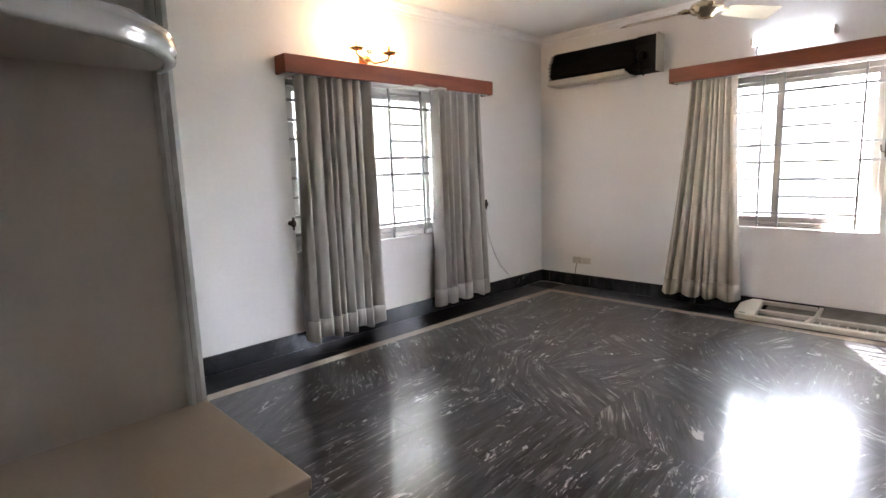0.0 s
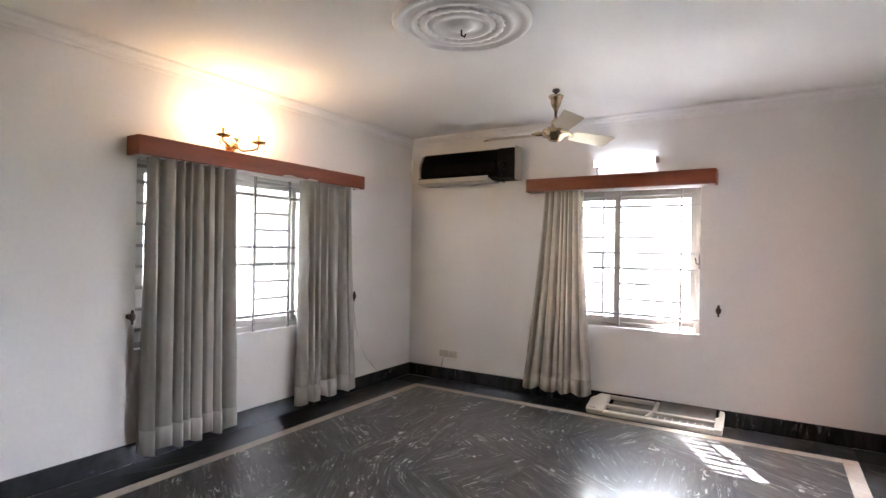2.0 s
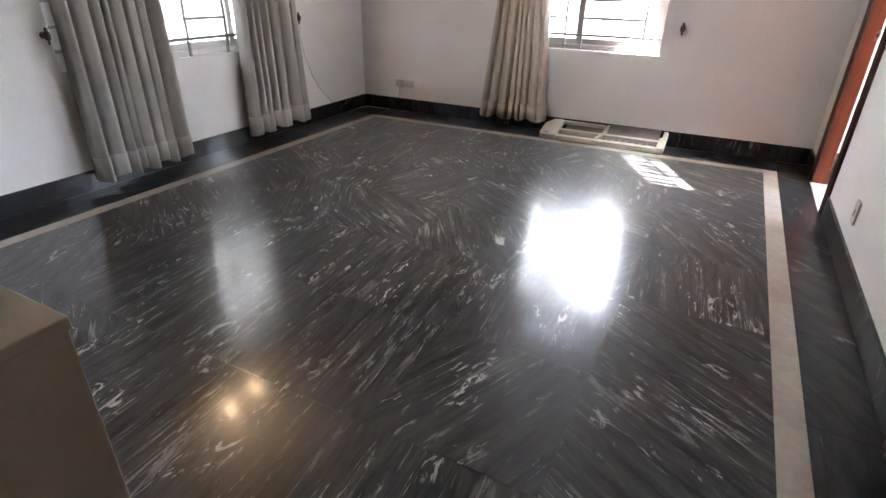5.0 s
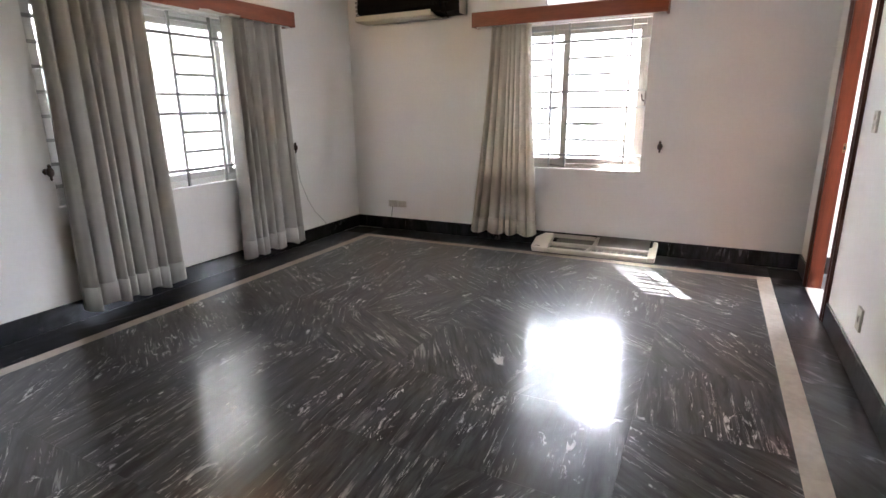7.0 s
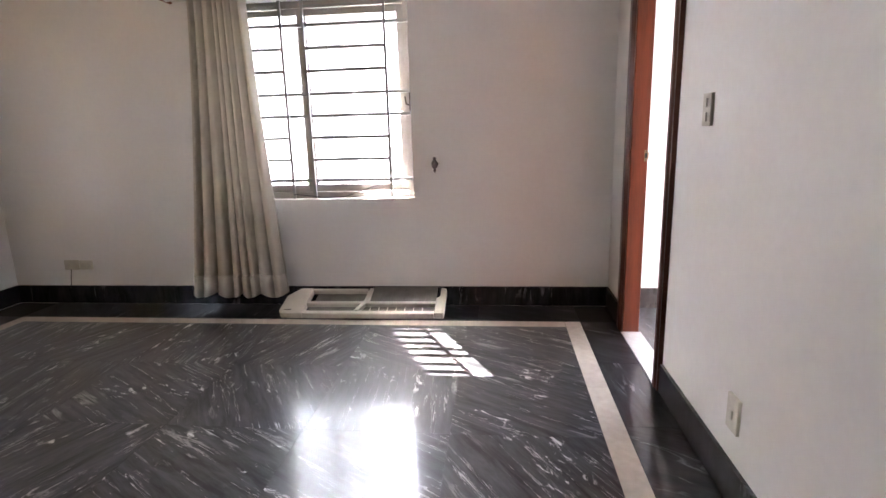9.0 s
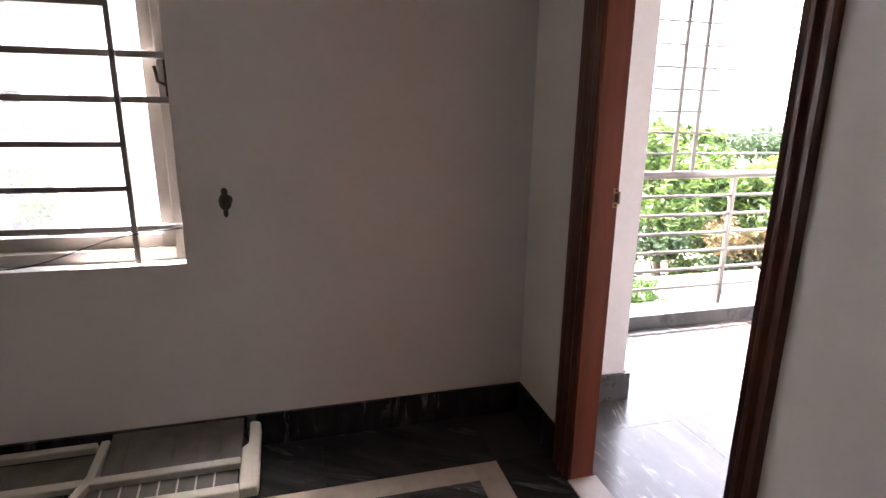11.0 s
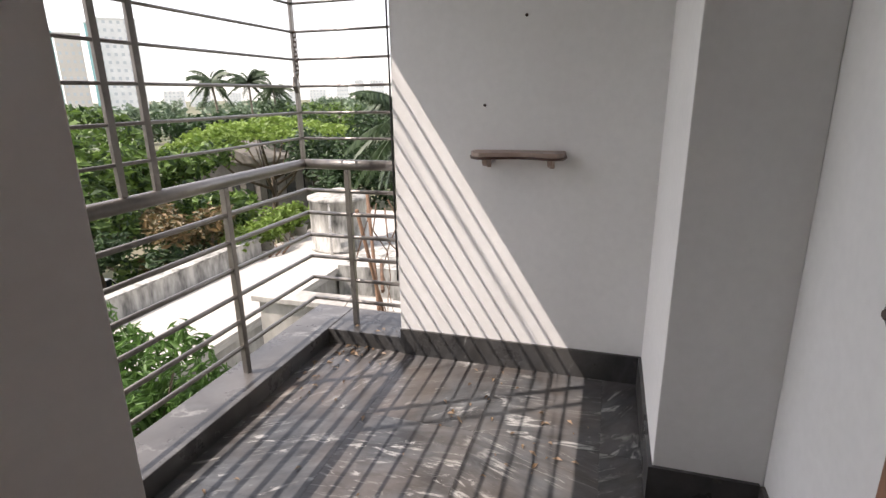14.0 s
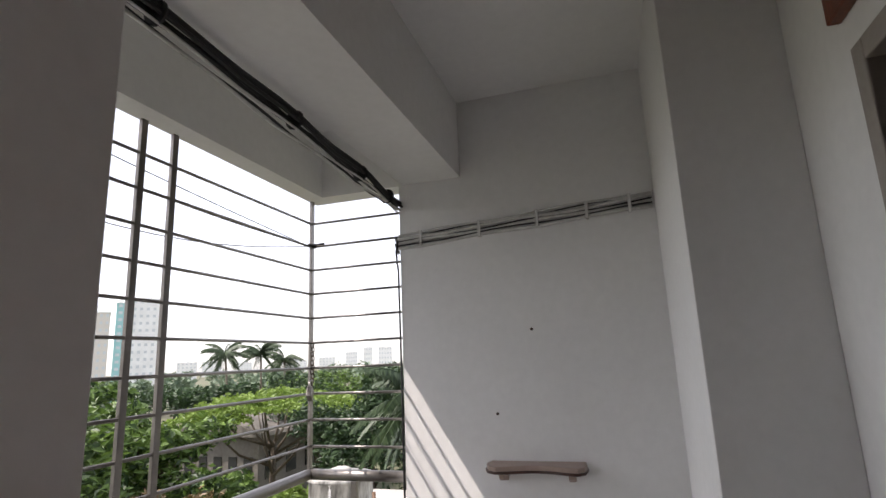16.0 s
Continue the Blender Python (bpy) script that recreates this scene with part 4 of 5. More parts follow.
def door_frame(name, y0, y1, material, casing_material, label, deep=0.0, slim=1.0):
    d = thing(name, W + 0.06, (y0 + y1) / 2, 0.0, label, "door frame")
    tagged(d, kind="structure")
    for nm, a, b in (("jamb", y0 + 0.0, y0 - 0.05), ("jamb", y1, y1 + 0.05 + deep)):
        lo, hi = min(a, b), max(a, b)
        part(nm, Shape().box(W - 0.012, lo, 0.0, W + 0.083, hi, FT - 0.05), material, d, "", 0.004)
    # moulded casings on the room side
    cas = [(0.0, 0.0), (0.0, 0.014), (0.015, 0.024), (0.03, 0.018), (0.045, 0.026), (0.06, 0.026), (0.075, 0.016), (0.09, 0.02), (0.11, 0.02), (0.115, 0.0)]
    part("casing", Shape().extrude([(W - dpt, y0 - u * slim + 0.012) for u, dpt in cas], "z", 0.0, FT), casing_material, d, "dark brown moulded casing, partly darkened for shade")
    part("casing", Shape().extrude([(W - dpt, y1 + deep + u - 0.012) for u, dpt in cas], "z", 0.0, FT), casing_material, d, "dark brown moulded casing, partly darkened for shade")
    part("head_casing", Shape().extrude([(W - dpt - 0.001, FT - 0.10 + u - 0.012) for u, dpt in cas], "y", y0 - 0.10 * slim, y1 + deep + 0.10), casing_material, d)
    part("head", Shape().box(W - 0.012, y0 - 0.05, FT - 0.09, W + 0.082, y1 + 0.05 + deep, FT), material, d, "", 0.004)
    return d


df = door_frame("door_1", -1.20, -0.515, DOORWOOD, CASING, "red-brown moulded wooden door frame standing open to the balcony", 0.03, 0.62)
sp = part("strike_plate", Shape().box(4.562, -0.518, 1.022, 4.581, -0.5145, 1.086), OLDBRASS, df, "brass strike plate", 0.001)
part("latch_hole", Shape().box(4.565, -0.5195, 1.04, 4.578, -0.517, 1.068), RUBBER, sp)
part("lip", Shape().box(4.581, -0.521, 1.034, 4.5855, -0.515, 1.074), OLDBRASS, sp)
for z in (1.03, 1.078):
    part("screw", Shape().lathe([(0.004, 0), (0.0035, -0.002)], (4.5715, -0.518, z), 10, "y"), RUBBER, sp)
tagged(part("door_sill", Shape().box(W - 0.02, -1.20, -0.05, W + 0.095, -0.515, 0.006), THRESH), "white marble sill in a doorway", "threshold", "", "structure")

# open carved leaf, on the balcony side
L, H = 0.69, 2.02
leaf = thing("carved_door", 4.595, -1.165, 0.0, "carved brown wooden door leaf standing open", "door", turn=0)
LP = pose(4.595, -1.165, 0.012, 0, 0, 3.7)


def lb(x0, y0, z0, x1, y1, z1):
    return Shape().box(x0, y0, z0, x1, y1, z1).moved(LP)


for nm, a, b, c, d in (("stile", 0.0, 0.105, 0.0, H), ("stile", L - 0.105, L, 0.0, H), ("rail", 0.105, L - 0.105, 0.0, 0.16), ("rail", 0.105, L - 0.105, 0.61, 0.72), ("rail", 0.105, L - 0.105, 0.97, 1.09), ("rail", 0.105, L - 0.105, H - 0.14, H)):
    part(nm, lb(a, -0.018, c, b, 0.018, d), LEAFWOOD, leaf, "", 0.004)
for z0, z1, carved in ((0.16, 0.61, False), (0.72, 0.97, True), (1.09, H - 0.14, False)):
    pn = part("panel", lb(0.105, -0.006, z0, L - 0.105, 0.006, z1), LEAFWOOD, leaf)
    for a, b, c, d in ((0.105, 0.125, z0, z1), (L - 0.125, L - 0.105, z0, z1), (0.125, L - 0.125, z0, z0 + 0.02), (0.125, L - 0.125, z1 - 0.02, z1)):
        part("bead", lb(a, 0.006, c, b, 0.014, d), LEAFWOOD, pn, "", 0.004)
    if carved:
        rnd = random.Random(4)
        s = Shape()
        for i in range(170):
            cx, cz = rnd.uniform(0.14, L - 0.14), rnd.uniform(z0 + 0.03, z1 - 0.03)
            k = len(s.v)
            s.ball((0, 0, 0), (rnd.uniform(0.008, 0.017), 0.010, rnd.uniform(0.004, 0.008)), 8, 4)
            s.moved(Matrix.Translation((cx, 0.007, cz)) @ Matrix.Rotation(rnd.uniform(0, 3.14), 4, "Y"), k)
        for i in range(14):
            cx, cz, r = rnd.uniform(0.17, L - 0.17), rnd.uniform(z0 + 0.05, z1 - 0.05), rnd.uniform(0.015, 0.03)
            s.tube([(cx + r * math.cos(a), 0.010, cz + r * math.sin(a)) for a in [0.45 * q + i for q in range(11)]], 0.0045, 6)
        part("carving", s.moved(LP), LEAFWOOD, pn, "carved flower and leaf relief")
    else:
        part("raised_field", Shape().extrude([(0.15, z0 + 0.05), (L - 0.15, z0 + 0.05), (L - 0.15, z1 - 0.05), (0.15, z1 - 0.05)], "y", 0.004, 0.013).moved(LP), LEAFWOOD, pn, "", 0.006)
for sd in (1, -1):
    ko = part("knob", Shape().lathe([(0.010, 0.034 * sd), (0.011, 0.040 * sd), (0.022, 0.045 * sd), (0.0265, 0.057 * sd), (0.025, 0.071 * sd), (0.017, 0.080 * sd), (0.008, 0.083 * sd), (0.006, 0.088 * sd)], (L - 0.055, 0, 1.025), 30, "y", wave=(10, 0.04)).moved(LP), BRONZE, leaf, "fluted dark bronze knob")
    part("rosette", Shape().lathe([(0.036, 0.018 * sd), (0.034, 0.023 * sd), (0.02, 0.03 * sd), (0.012, 0.038 * sd)], (L - 0.055, 0, 1.025), 30, "y", wave=(10, 0.07)).moved(LP), OLDBRASS, ko, "brass petal rosette")
for z in (0.25, 1.0, 1.75):
    part("hinge", Shape().tube([LP @ Vector((-0.004, 0.012, z)), LP @ Vector((-0.004, 0.012, z + 0.09))], 0.007, 8), BRASS, leaf)

d2 = door_frame("door_2", D2[0], D2[1], DARKWOOD, CASING, "dark brown wooden door frame with a closed door")
part("leaf", Shape().box(W + 0.03, D2[0] + 0.003, 0.006, W + 0.065, D2[1] - 0.003, FT - 0.093), DARKWOOD, d2, "", 0.003)
for z0, z1 in ((0.15, 0.9), (1.05, 1.9)):
    part("raised_panel", Shape().box(W + 0.022, D2[0] + 0.12, z0, W + 0.031, D2[1] - 0.12, z1), DARKWOOD, d2, "", 0.006)

# ---------------------------------------------------------------- the balcony
BX, RY, RX, KZ = 6.847, 0.828, 6.941, 0.087
PY, SY, PX = -0.903, -1.225, 6.08
tagged(part("balcony_slab", Shape().box(W + 0.085, SY - 0.2, -0.30, 7.15, 0.95, -0.012), CONCRETE), "concrete balcony slab under marble tiles", "slab", "", "structure")
wall("balcony_wall_east", "x", BX, BX + 0.25, SY - 0.15, 0.275, -0.012, 2.9, [], WALL_OUT, "white painted balcony wall with sun stripes on it")
wall("balcony_wall_south", "y", SY, SY - 0.15, W + 0.085, BX, -0.012, 2.9, [(5.15, 5.71, 1.45, 2.10)], WALL_OUT, "white painted balcony wall with a small window")
tagged(part("balcony_pilaster", Shape().box(PX, SY, -0.012, BX, PY, 2.75), WALL_OUT, None, "", 0.003), "square white painted corner pier", "pier", "", "structure")
tagged(part("balcony_column", Shape().box(W + 0.085, -0.033, -0.012, 5.018, 0.24, 2.75), WALL_OUT, None, "", 0.003), "white painted column beside a doorway", "column", "", "structure")
tagged(part("balcony_beam", Shape().box(5.03, -0.045, 2.36, BX, 0.255, 2.75), WALL_OUT), "white painted concrete beam", "beam", "", "structure")
tagged(part("balcony_ceiling", Shape().box(W + 0.085, SY, 2.75, BX + 0.25, 0.95, 2.86), WALL_OUT), "white painted balcony ceiling", "ceiling", "", "structure")
tagged(part("balcony_fascia", Shape().box(W + 0.085, RY - 0.09, 2.374, RX + 0.07, RY + 0.012, 2.75), WALL_OUT), "white painted drop beam above a balcony grille", "beam", "", "structure")
tagged(part("balcony_fascia", Shape().box(RX - 0.05, 0.275, 2.374, RX + 0.07, RY - 0.09, 2.75), WALL_OUT), "white painted drop beam above a balcony grille", "beam", "", "structure")
wall("wall_north_end", "y", 0.24, 0.39, W + 0.085, 5.03, -0.012, 2.75, [], WALL_OUT, "white painted outer wall end")
wall("wall_far_corner", "x", W + 0.085, W, 0.15, 0.95, -0.3, 2.86, [], WALL_OUT, "white painted outer wall corner")

# kerb
tagged(part("balcony_kerb", Shape().box(5.03, 0.706, -0.012, 7.15, 0.93, KZ), BALC_SKIRT, None, "", 0.004), "grey veined marble kerb under a railing", "kerb", "", "structure")
tagged(part("balcony_kerb", Shape().box(BX, 0.275, -0.012, 7.15, 0.706, KZ - 0.003), BALC_SKIRT, None, "", 0.004), "grey veined marble kerb under a railing", "kerb", "", "structure")
SH = 0.138
for a in ((BX - 0.014, PY, 0.0, BX, 0.275, SH), (PX, PY, 0.0, BX - 0.014, PY + 0.013, SH), (PX - 0.013, SY + 0.013, 0.0, PX, PY + 0.013, SH), (W + 0.085, SY, 0.0, PX - 0.013, SY + 0.013, SH), (W + 0.09, -0.046, 0.0, 5.043, -0.033, SH), (5.03, -0.033, 0.0, 5.043, 0.37, SH), (W + 0.085, -0.425, 0.0, W + 0.098, -0.046, SH)):
    tagged(part("baseboard", Shape().box(*a), BALC_SKIRT), "dark grey veined marble skirting", "skirting", "", "structure")

# small window in the balcony's side wall, and the board above it
bw = thing("window_3", 5.43, SY, 1.45, "small dark window in a grey metal frame", "window")
tagged(bw, kind="structure")
for a in ((5.15, 5.20, 1.45, 2.10), (5.66, 5.71, 1.45, 2.10), (5.20, 5.66, 1.45, 1.50), (5.20, 5.66, 2.05, 2.10)):
    part("frame", Shape().box(a[0], SY - 0.10, a[2], a[1], SY + 0.012, a[3]), DARKALU, bw, "", 0.004)
part("pane", Shape().box(5.20, SY - 0.06, 1.50, 5.66, SY - 0.054, 2.05), DARKPANE, bw)
solo("vent_board", Shape().box(5.08, SY + 0.001, 2.18, 5.745, SY + 0.03, 2.55), DOORWOOD, "red-brown painted wooden board above a window", "board", 0.004)

# railing and grille: one welded frame
rl = thing("balcony_railing", 5.95, RY, KZ, "dull stainless steel balcony railing with round bars", "railing")
part("top_rail", Shape().tube([(5.03, RY, 0.968), (RX, RY, 0.968)], 0.026, 14), STEEL, rl)
part("top_rail", Shape().tube([(RX, RY, 0.968), (RX, 0.275, 0.968)], 0.026, 14), STEEL, rl)
part("rail_elbow", Shape().ball((RX, RY, 0.968), 0.0265, 12, 8), STEEL, rl)
for i in range(6):
    z = 0.83 - 0.122 * i
    part("bar", Shape().tube([(5.03, RY, z), (RX, RY, z)], 0.0105, 10), STEEL, rl)
    part("bar", Shape().tube([(RX, RY, z), (RX, 0.275, z)], 0.0105, 10), STEEL, rl)
for x, y in ((5.25, RY), (6.313, RY), (RX, 0.58)):
    part("post", Shape().box(x - 0.014, y - 0.014, KZ - 0.002, x + 0.014, y + 0.014, 0.945), STEEL, rl, "", 0.003)
gr = thing("balcony_grille", 5.95, RY, 0.98, "grey steel window grille above a balcony railing", "grille")
for i in range(11):
    z = 2.248 - 0.1276 * i
    if z < 1.0:
        break
    part("bar", Shape().tube([(5.03, RY, z), (RX, RY, z)], 0.0065, 8), STEEL, gr)
    part("bar", Shape().tube([(RX, RY, z), (RX, 0.275, z)], 0.0065, 8), STEEL, gr)
for x, y in ((5.832, RY), (5.974, RY), (RX, RY)):
    part("upright", Shape().box(x - 0.013, y - 0.008, 0.975, x + 0.013, y + 0.008, 2.376), STEEL, gr, "", 0.002)
for x, y in ((5.832, RY), (5.974, RY)):
    part("foot", Shape().box(x - 0.017, y - 0.013, 0.972, x + 0.017, y + 0.013, 0.985), STEEL, gr, "", 0.002)
lk = thing("padlock", 6.85, 0.775, 1.35, "old steel padlock hung on a grille", "padlock")
part("body", Shape().box(-0.032, -0.012, -0.028, 0.032, 0.012, 0.028).moved(pose(6.85, 0.775, 1.36, 0, 28, 20)), STEEL, lk, "", 0.004)
part("shackle", Shape().tube([(6.865, 0.785, 1.38), (6.88, 0.797, 1.415), (6.915, 0.808, 1.42), (6.928, 0.81, 1.385)], 0.0055, 8), STEEL, lk)
ch = thing("door_chain", RX, RY - 0.02, 1.5, "short dark chain wound on a grille post", "chain")
for i in range(9):
    z = 1.42 + 0.022 * i
    part("link", Shape().tube([(RX - 0.012 + 0.004 * (i % 2), RY - 0.016 + 0.01 * math.cos(a), z + 0.014 * math.sin(a)) for a in [0.785 * q for q in range(9)]], 0.003, 5), BRONZE, ch)
solo("wire_knot", Shape().ball((RX, RY - 0.015, 2.125), (0.02, 0.018, 0.014), 9, 6).tube([(RX - 0.05, RY - 0.012, 2.123), (RX, RY - 0.018, 2.128), (RX + 0.008, RY - 0.07, 2.133)], 0.008, 6), RUBBER, "black tape wound round a grille bar", "tape")

# shelf on the wall
sf = thing("wall_shelf", BX, -0.355, 1.0, "small curved brown wall shelf on two brackets", "shelf")
ol = [(BX - 0.001, -0.155), (BX - 0.06, -0.145), (BX - 0.12, -0.165), (BX - 0.145, -0.20), (BX - 0.13, -0.26), (BX - 0.11, -0.32), (BX - 0.105, -0.37), (BX - 0.115, -0.43), (BX - 0.14, -0.49), (BX - 0.145, -0.525), (BX - 0.12, -0.55), (BX - 0.06, -0.557), (BX - 0.001, -0.55)]
ol = [(p, q + 0.03) for p, q in ol]
part("board", Shape().extrude(ol, "z", 1.045, 1.065), STONE_BROWN, sf, "", 0.004)
part("edge_band", Shape().tube([(a, b, 1.042) for a, b in ol], 0.006, 6), DARKWOOD, sf, "dark front edge")
for y in (-0.185, -0.465):
    part("bracket", Shape().extrude([(BX - 0.001, 1.04), (BX - 0.11, 1.04), (BX - 0.10, 1.013), (BX - 0.075, 1.0), (BX - 0.06, 1.02), (BX - 0.02, 1.005), (BX - 0.001, 0.985)], "y", y - 0.011, y + 0.011), STONE_BROWN, sf, "", 0.003)
for y, z in ((-0.337, 1.614), (-0.163, 1.257)):
    solo("nail", Shape().lathe([(0.007, 0.0), (0.007, -0.003), (0.003, -0.004), (0.003, -0.012)], (BX, y, z), 8, "x"), BRONZE, "rusty nail driven into a white wall", "nail", group="nails in the wall")

# cable runs
cr = thing("cable_run", BX, -0.35, 2.06, "bundle of pale conduits clipped along a wall, dark shade lines between", "cable")
# the three thin black strands draw the shadow lines between the pale conduits
for k, (dz, r, m_) in enumerate(((0.0, 0.009, GREYCABLE), (0.021, 0.008, GREYCABLE), (-0.021, 0.009, GREYCABLE), (0.039, 0.006, GREYCABLE), (0.0105, 0.004, RUBBER), (-0.0105, 0.0035, RUBBER), (0.031, 0.003, RUBBER))):
    pts = [(BX - 0.012 - 0.007 * (k % 2), 0.278 - 0.117 * i, 2.058 + dz + 0.0068 * i + 0.005 * math.sin(i * 1.3 + 1.7 * k) * min(1, i)) for i in range(11)]
    part("conduit_or_shade_line", Shape().tube(pts, r, 8), m_, cr)
for k in range(4):
    part("loose_end", Shape().tube([(BX - 0.015, 0.275, 2.04 + 0.017 * k), (BX + 0.0, 0.292 + 0.006 * (k % 2), 2.045 + 0.016 * k), (BX + 0.03, 0.295 + 0.006 * (k % 2), 2.02 + 0.016 * k)], 0.007, 7), RUBBER, cr, "dark taped cable end")
for y in (0.16, -0.13, -0.40, -0.62, -0.80):
    part("clip", Shape().box(BX - 0.03, y - 0.007, 2.028 + 0.055 * (0.28 - y), BX - 0.001, y + 0.007, 2.108 + 0.055 * (0.28 - y)), GREYCABLE, cr, "", 0.003)
bk = thing("black_cable_bundle", 5.9, 0.23, 2.32, "thick bundle of black and grey cables sagging along a beam", "cable")
for k, (dy, dz, r, sag, m_) in enumerate(((0.0, 0.0, 0.013, 0.0, RUBBER), (0.018, -0.010, 0.010, 0.004, RUBBER), (0.004, -0.024, 0.007, 0.014, RUBBER), (-0.014, -0.016, 0.006, 0.010, RUBBER), (0.022, -0.028, 0.005, 0.030, RUBBER), (0.012, -0.036, 0.0045, 0.038, GREYCABLE), (-0.006, -0.034, 0.004, 0.022, GREYCABLE))):
    pts = [(5.0 + 0.0925 * i, 0.274 + dy + 0.006 * math.sin(1.1 * i + 2 * k), 2.352 + dz - 0.085 * (i / 20) ** 2 - sag * math.sin(math.pi * i / 20) + 0.004 * math.sin(0.95 * i + 2 * k)) for i in range(21)]
    part("cable", Shape().tube(pts, r, 8), m_, bk)
for x in (5.35, 5.93, 6.42, 6.7):
    part("cable_tie", Shape().lathe([(0.034, -0.004), (0.036, 0.0), (0.034, 0.004)], (x, 0.276, 2.336 - 0.085 * ((x - 5.0) / 1.85) ** 2), 12, "x"), RUBBER, bk)
solo("cable_tail", Shape().tube([(BX - 0.02, 0.28, 2.07), (BX - 0.03, 0.285, 2.02), (BX - 0.015, 0.288, 1.97), (BX - 0.01, 0.284, 1.93), (BX, 0.284, 1.4), (BX, 0.284, 0.4)], 0.005, 6), RUBBER, "dark wire hanging down a wall corner", "wire")
for k, drop in ((0, 0.02), (1, 0.05), (2, 0.16)):
    pts = [(RX - 0.01 - (RX - 4.59) * q / 14, RY + 0.012, 2.125 + (0.20 - 0.09 * k) * q / 14 - drop * math.sin(math.pi * q / 14)) for q in range(15)]
    solo("overhead_wire", Shape().tube(pts, 0.0022, 5), RUBBER, "thin dark wire strung along a balcony grille", "wire", group="strung wires")

# ---------------------------------------------------------------- outdoors
gs = Shape()
gn = 40
for j in range(gn + 1):
    for i in range(gn + 1):
        u, v = (i / gn * 2 - 1), (j / gn * 2 - 1)
        x, y = 20 + 1500 * u * abs(u) ** 1.5, 30 + 1500 * v * abs(v) ** 1.5
        gs.v.append((x, y, GZ + 0.15 * math.sin(x * 0.11) * math.cos(y * 0.13) - 0.2))
gs.f = [(j * (gn + 1) + i, j * (gn + 1) + i + 1, (j + 1) * (gn + 1) + i + 1, (j + 1) * (gn + 1) + i) for j in range(gn) for i in range(gn)]
gs.s = [True] * len(gs.f)
tagged(part("ground", gs, GROUND), "earth and grass ground far below the balcony", "ground", "", "structure")


def away(az, d, z=0.0):
    """A place at a compass angle right of +y and a distance from the balcony door."""
    return Vector((4.55 + d * math.sin(radians(az)), -0.7 + d * math.cos(radians(az)), z))


# body of the house under the rooms
tagged(part("house_wall", Shape().box(-0.14, BACK - 0.14, GZ - 0.2, W + 0.08, 0.14, -0.12), WALL_OUT), "white painted storeys below the room", "wall", "", "structure")
tagged(part("house_wall", Shape().box(W + 0.09, SY - 0.14, GZ - 0.2, 6.9, 0.2, -0.31), WALL_OUT), "white painted storeys below the balcony", "wall", "", "structure")


def leaves(rnd, blobs, count, size, droop=0.0, narrow=0.45, flat=1.0, lump=0.8):
    """Many small folded leaves spread through uneven clumps (centre, radius)."""
    s = Shape()
    tot = sum(r ** 2 for _, r in blobs)
    for c, r in blobs:
        for _ in range(int(count * r * r / tot)):
            d = Vector((rnd.gauss(0, 1), rnd.gauss(0, 1), rnd.gauss(0, 1) * flat + 0.25))
            d.normalize()
            p = Vector(c) + Vector((d.x, d.y, d.z * flat)) * r * (lump + (1.1 - lump) * rnd.random() ** 0.5) * (0.75 + 0.35 * math.sin(d.x * 5 + c[0]) * math.sin(d.y * 4 + c[1]))
            a = Vector((rnd.gauss(0, 1), rnd.gauss(0, 1), rnd.gauss(0, 0.6) - droop)).normalized()
            n = (d + 0.8 * Vector((rnd.gauss(0, 1), rnd.gauss(0, 1), rnd.gauss(0, 1) + 0.6))).normalized()
            b = a.cross(n)
            if b.length < 0.05:
                continue
            b.normalize()
            q = size * rnd.uniform(0.65, 1.35)
            k = len(s.v)
            up = b.cross(a) * q * 0.12
            s.v += [tuple(p - a * q * 0.5), tuple(p + b * q * narrow * 0.5 + up), tuple(p + a * q * 0.5), tuple(p - b * q * narrow * 0.5 + up)]
            s.f += [(k, k + 1, k + 2), (k, k + 2, k + 3)]
            s.s += [False, False]
    return s


def tree(name, base, height, spread, material, label, seed, clumps=14, count=5000, size=0.3, flat=0.75, trunk=0.22, droop=0.0, narrow=0.45, low=0.35):
    """Tapered trunk, forking limbs and a crown of many small leaves."""
    rnd = random.Random(seed)
    t = thing(name, base.x, base.y, base.z, label, "tree")
    top = base + Vector((rnd.uniform(-0.3, 0.3), rnd.uniform(-0.3, 0.3), height * 0.62))
    mid = base.lerp(top, 0.5) + Vector((rnd.uniform(-0.2, 0.2), rnd.uniform(-0.2, 0.2), 0))
    part("trunk", Shape().tube([base - Vector((0, 0, 0.3)), mid, top], [trunk, trunk * 0.75, trunk * 0.45], 10), BARK, t)
    blobs = []
    for i in range(clumps):
        a, rr = 2.4 * i + rnd.uniform(-0.3, 0.3), spread * math.sqrt((i + 0.4) / clumps)
        hgt = height * (1 - (1 - low) * rnd.random() * (0.35 + 0.65 * rr / spread)) if flat > 0.5 else height * (0.97 - 0.10 * (rr / spread) ** 2 - 0.03 * rnd.random())
        r = spread * rnd.uniform(0.24, 0.40)
        c = base + Vector((rr * math.cos(a) * 0.9, rr * math.sin(a) * 0.9, hgt - r * flat))
        blobs.append((c, r))
        if i % 2 == 0:
            st = mid.lerp(top, rnd.uniform(0.3, 1.0))
            bend = st.lerp(c, 0.5) + Vector((0, 0, -0.06 * height))
            part("limb", Shape().tube([st, bend, c], [trunk * 0.4, trunk * 0.25, trunk * 0.08], 6), BARK, t)
    part("crown", leaves(rnd, blobs, count, size, droop, narrow, flat, 0.55), material, t)
    return t


# tone range widened: crown highlights and dark gaps are put into the leaf colours
GREEN1 = leaf_mat("bright_green_leaf", (0.012, 0.036, 0.008), (0.16, 0.26, 0.05), 0.22)
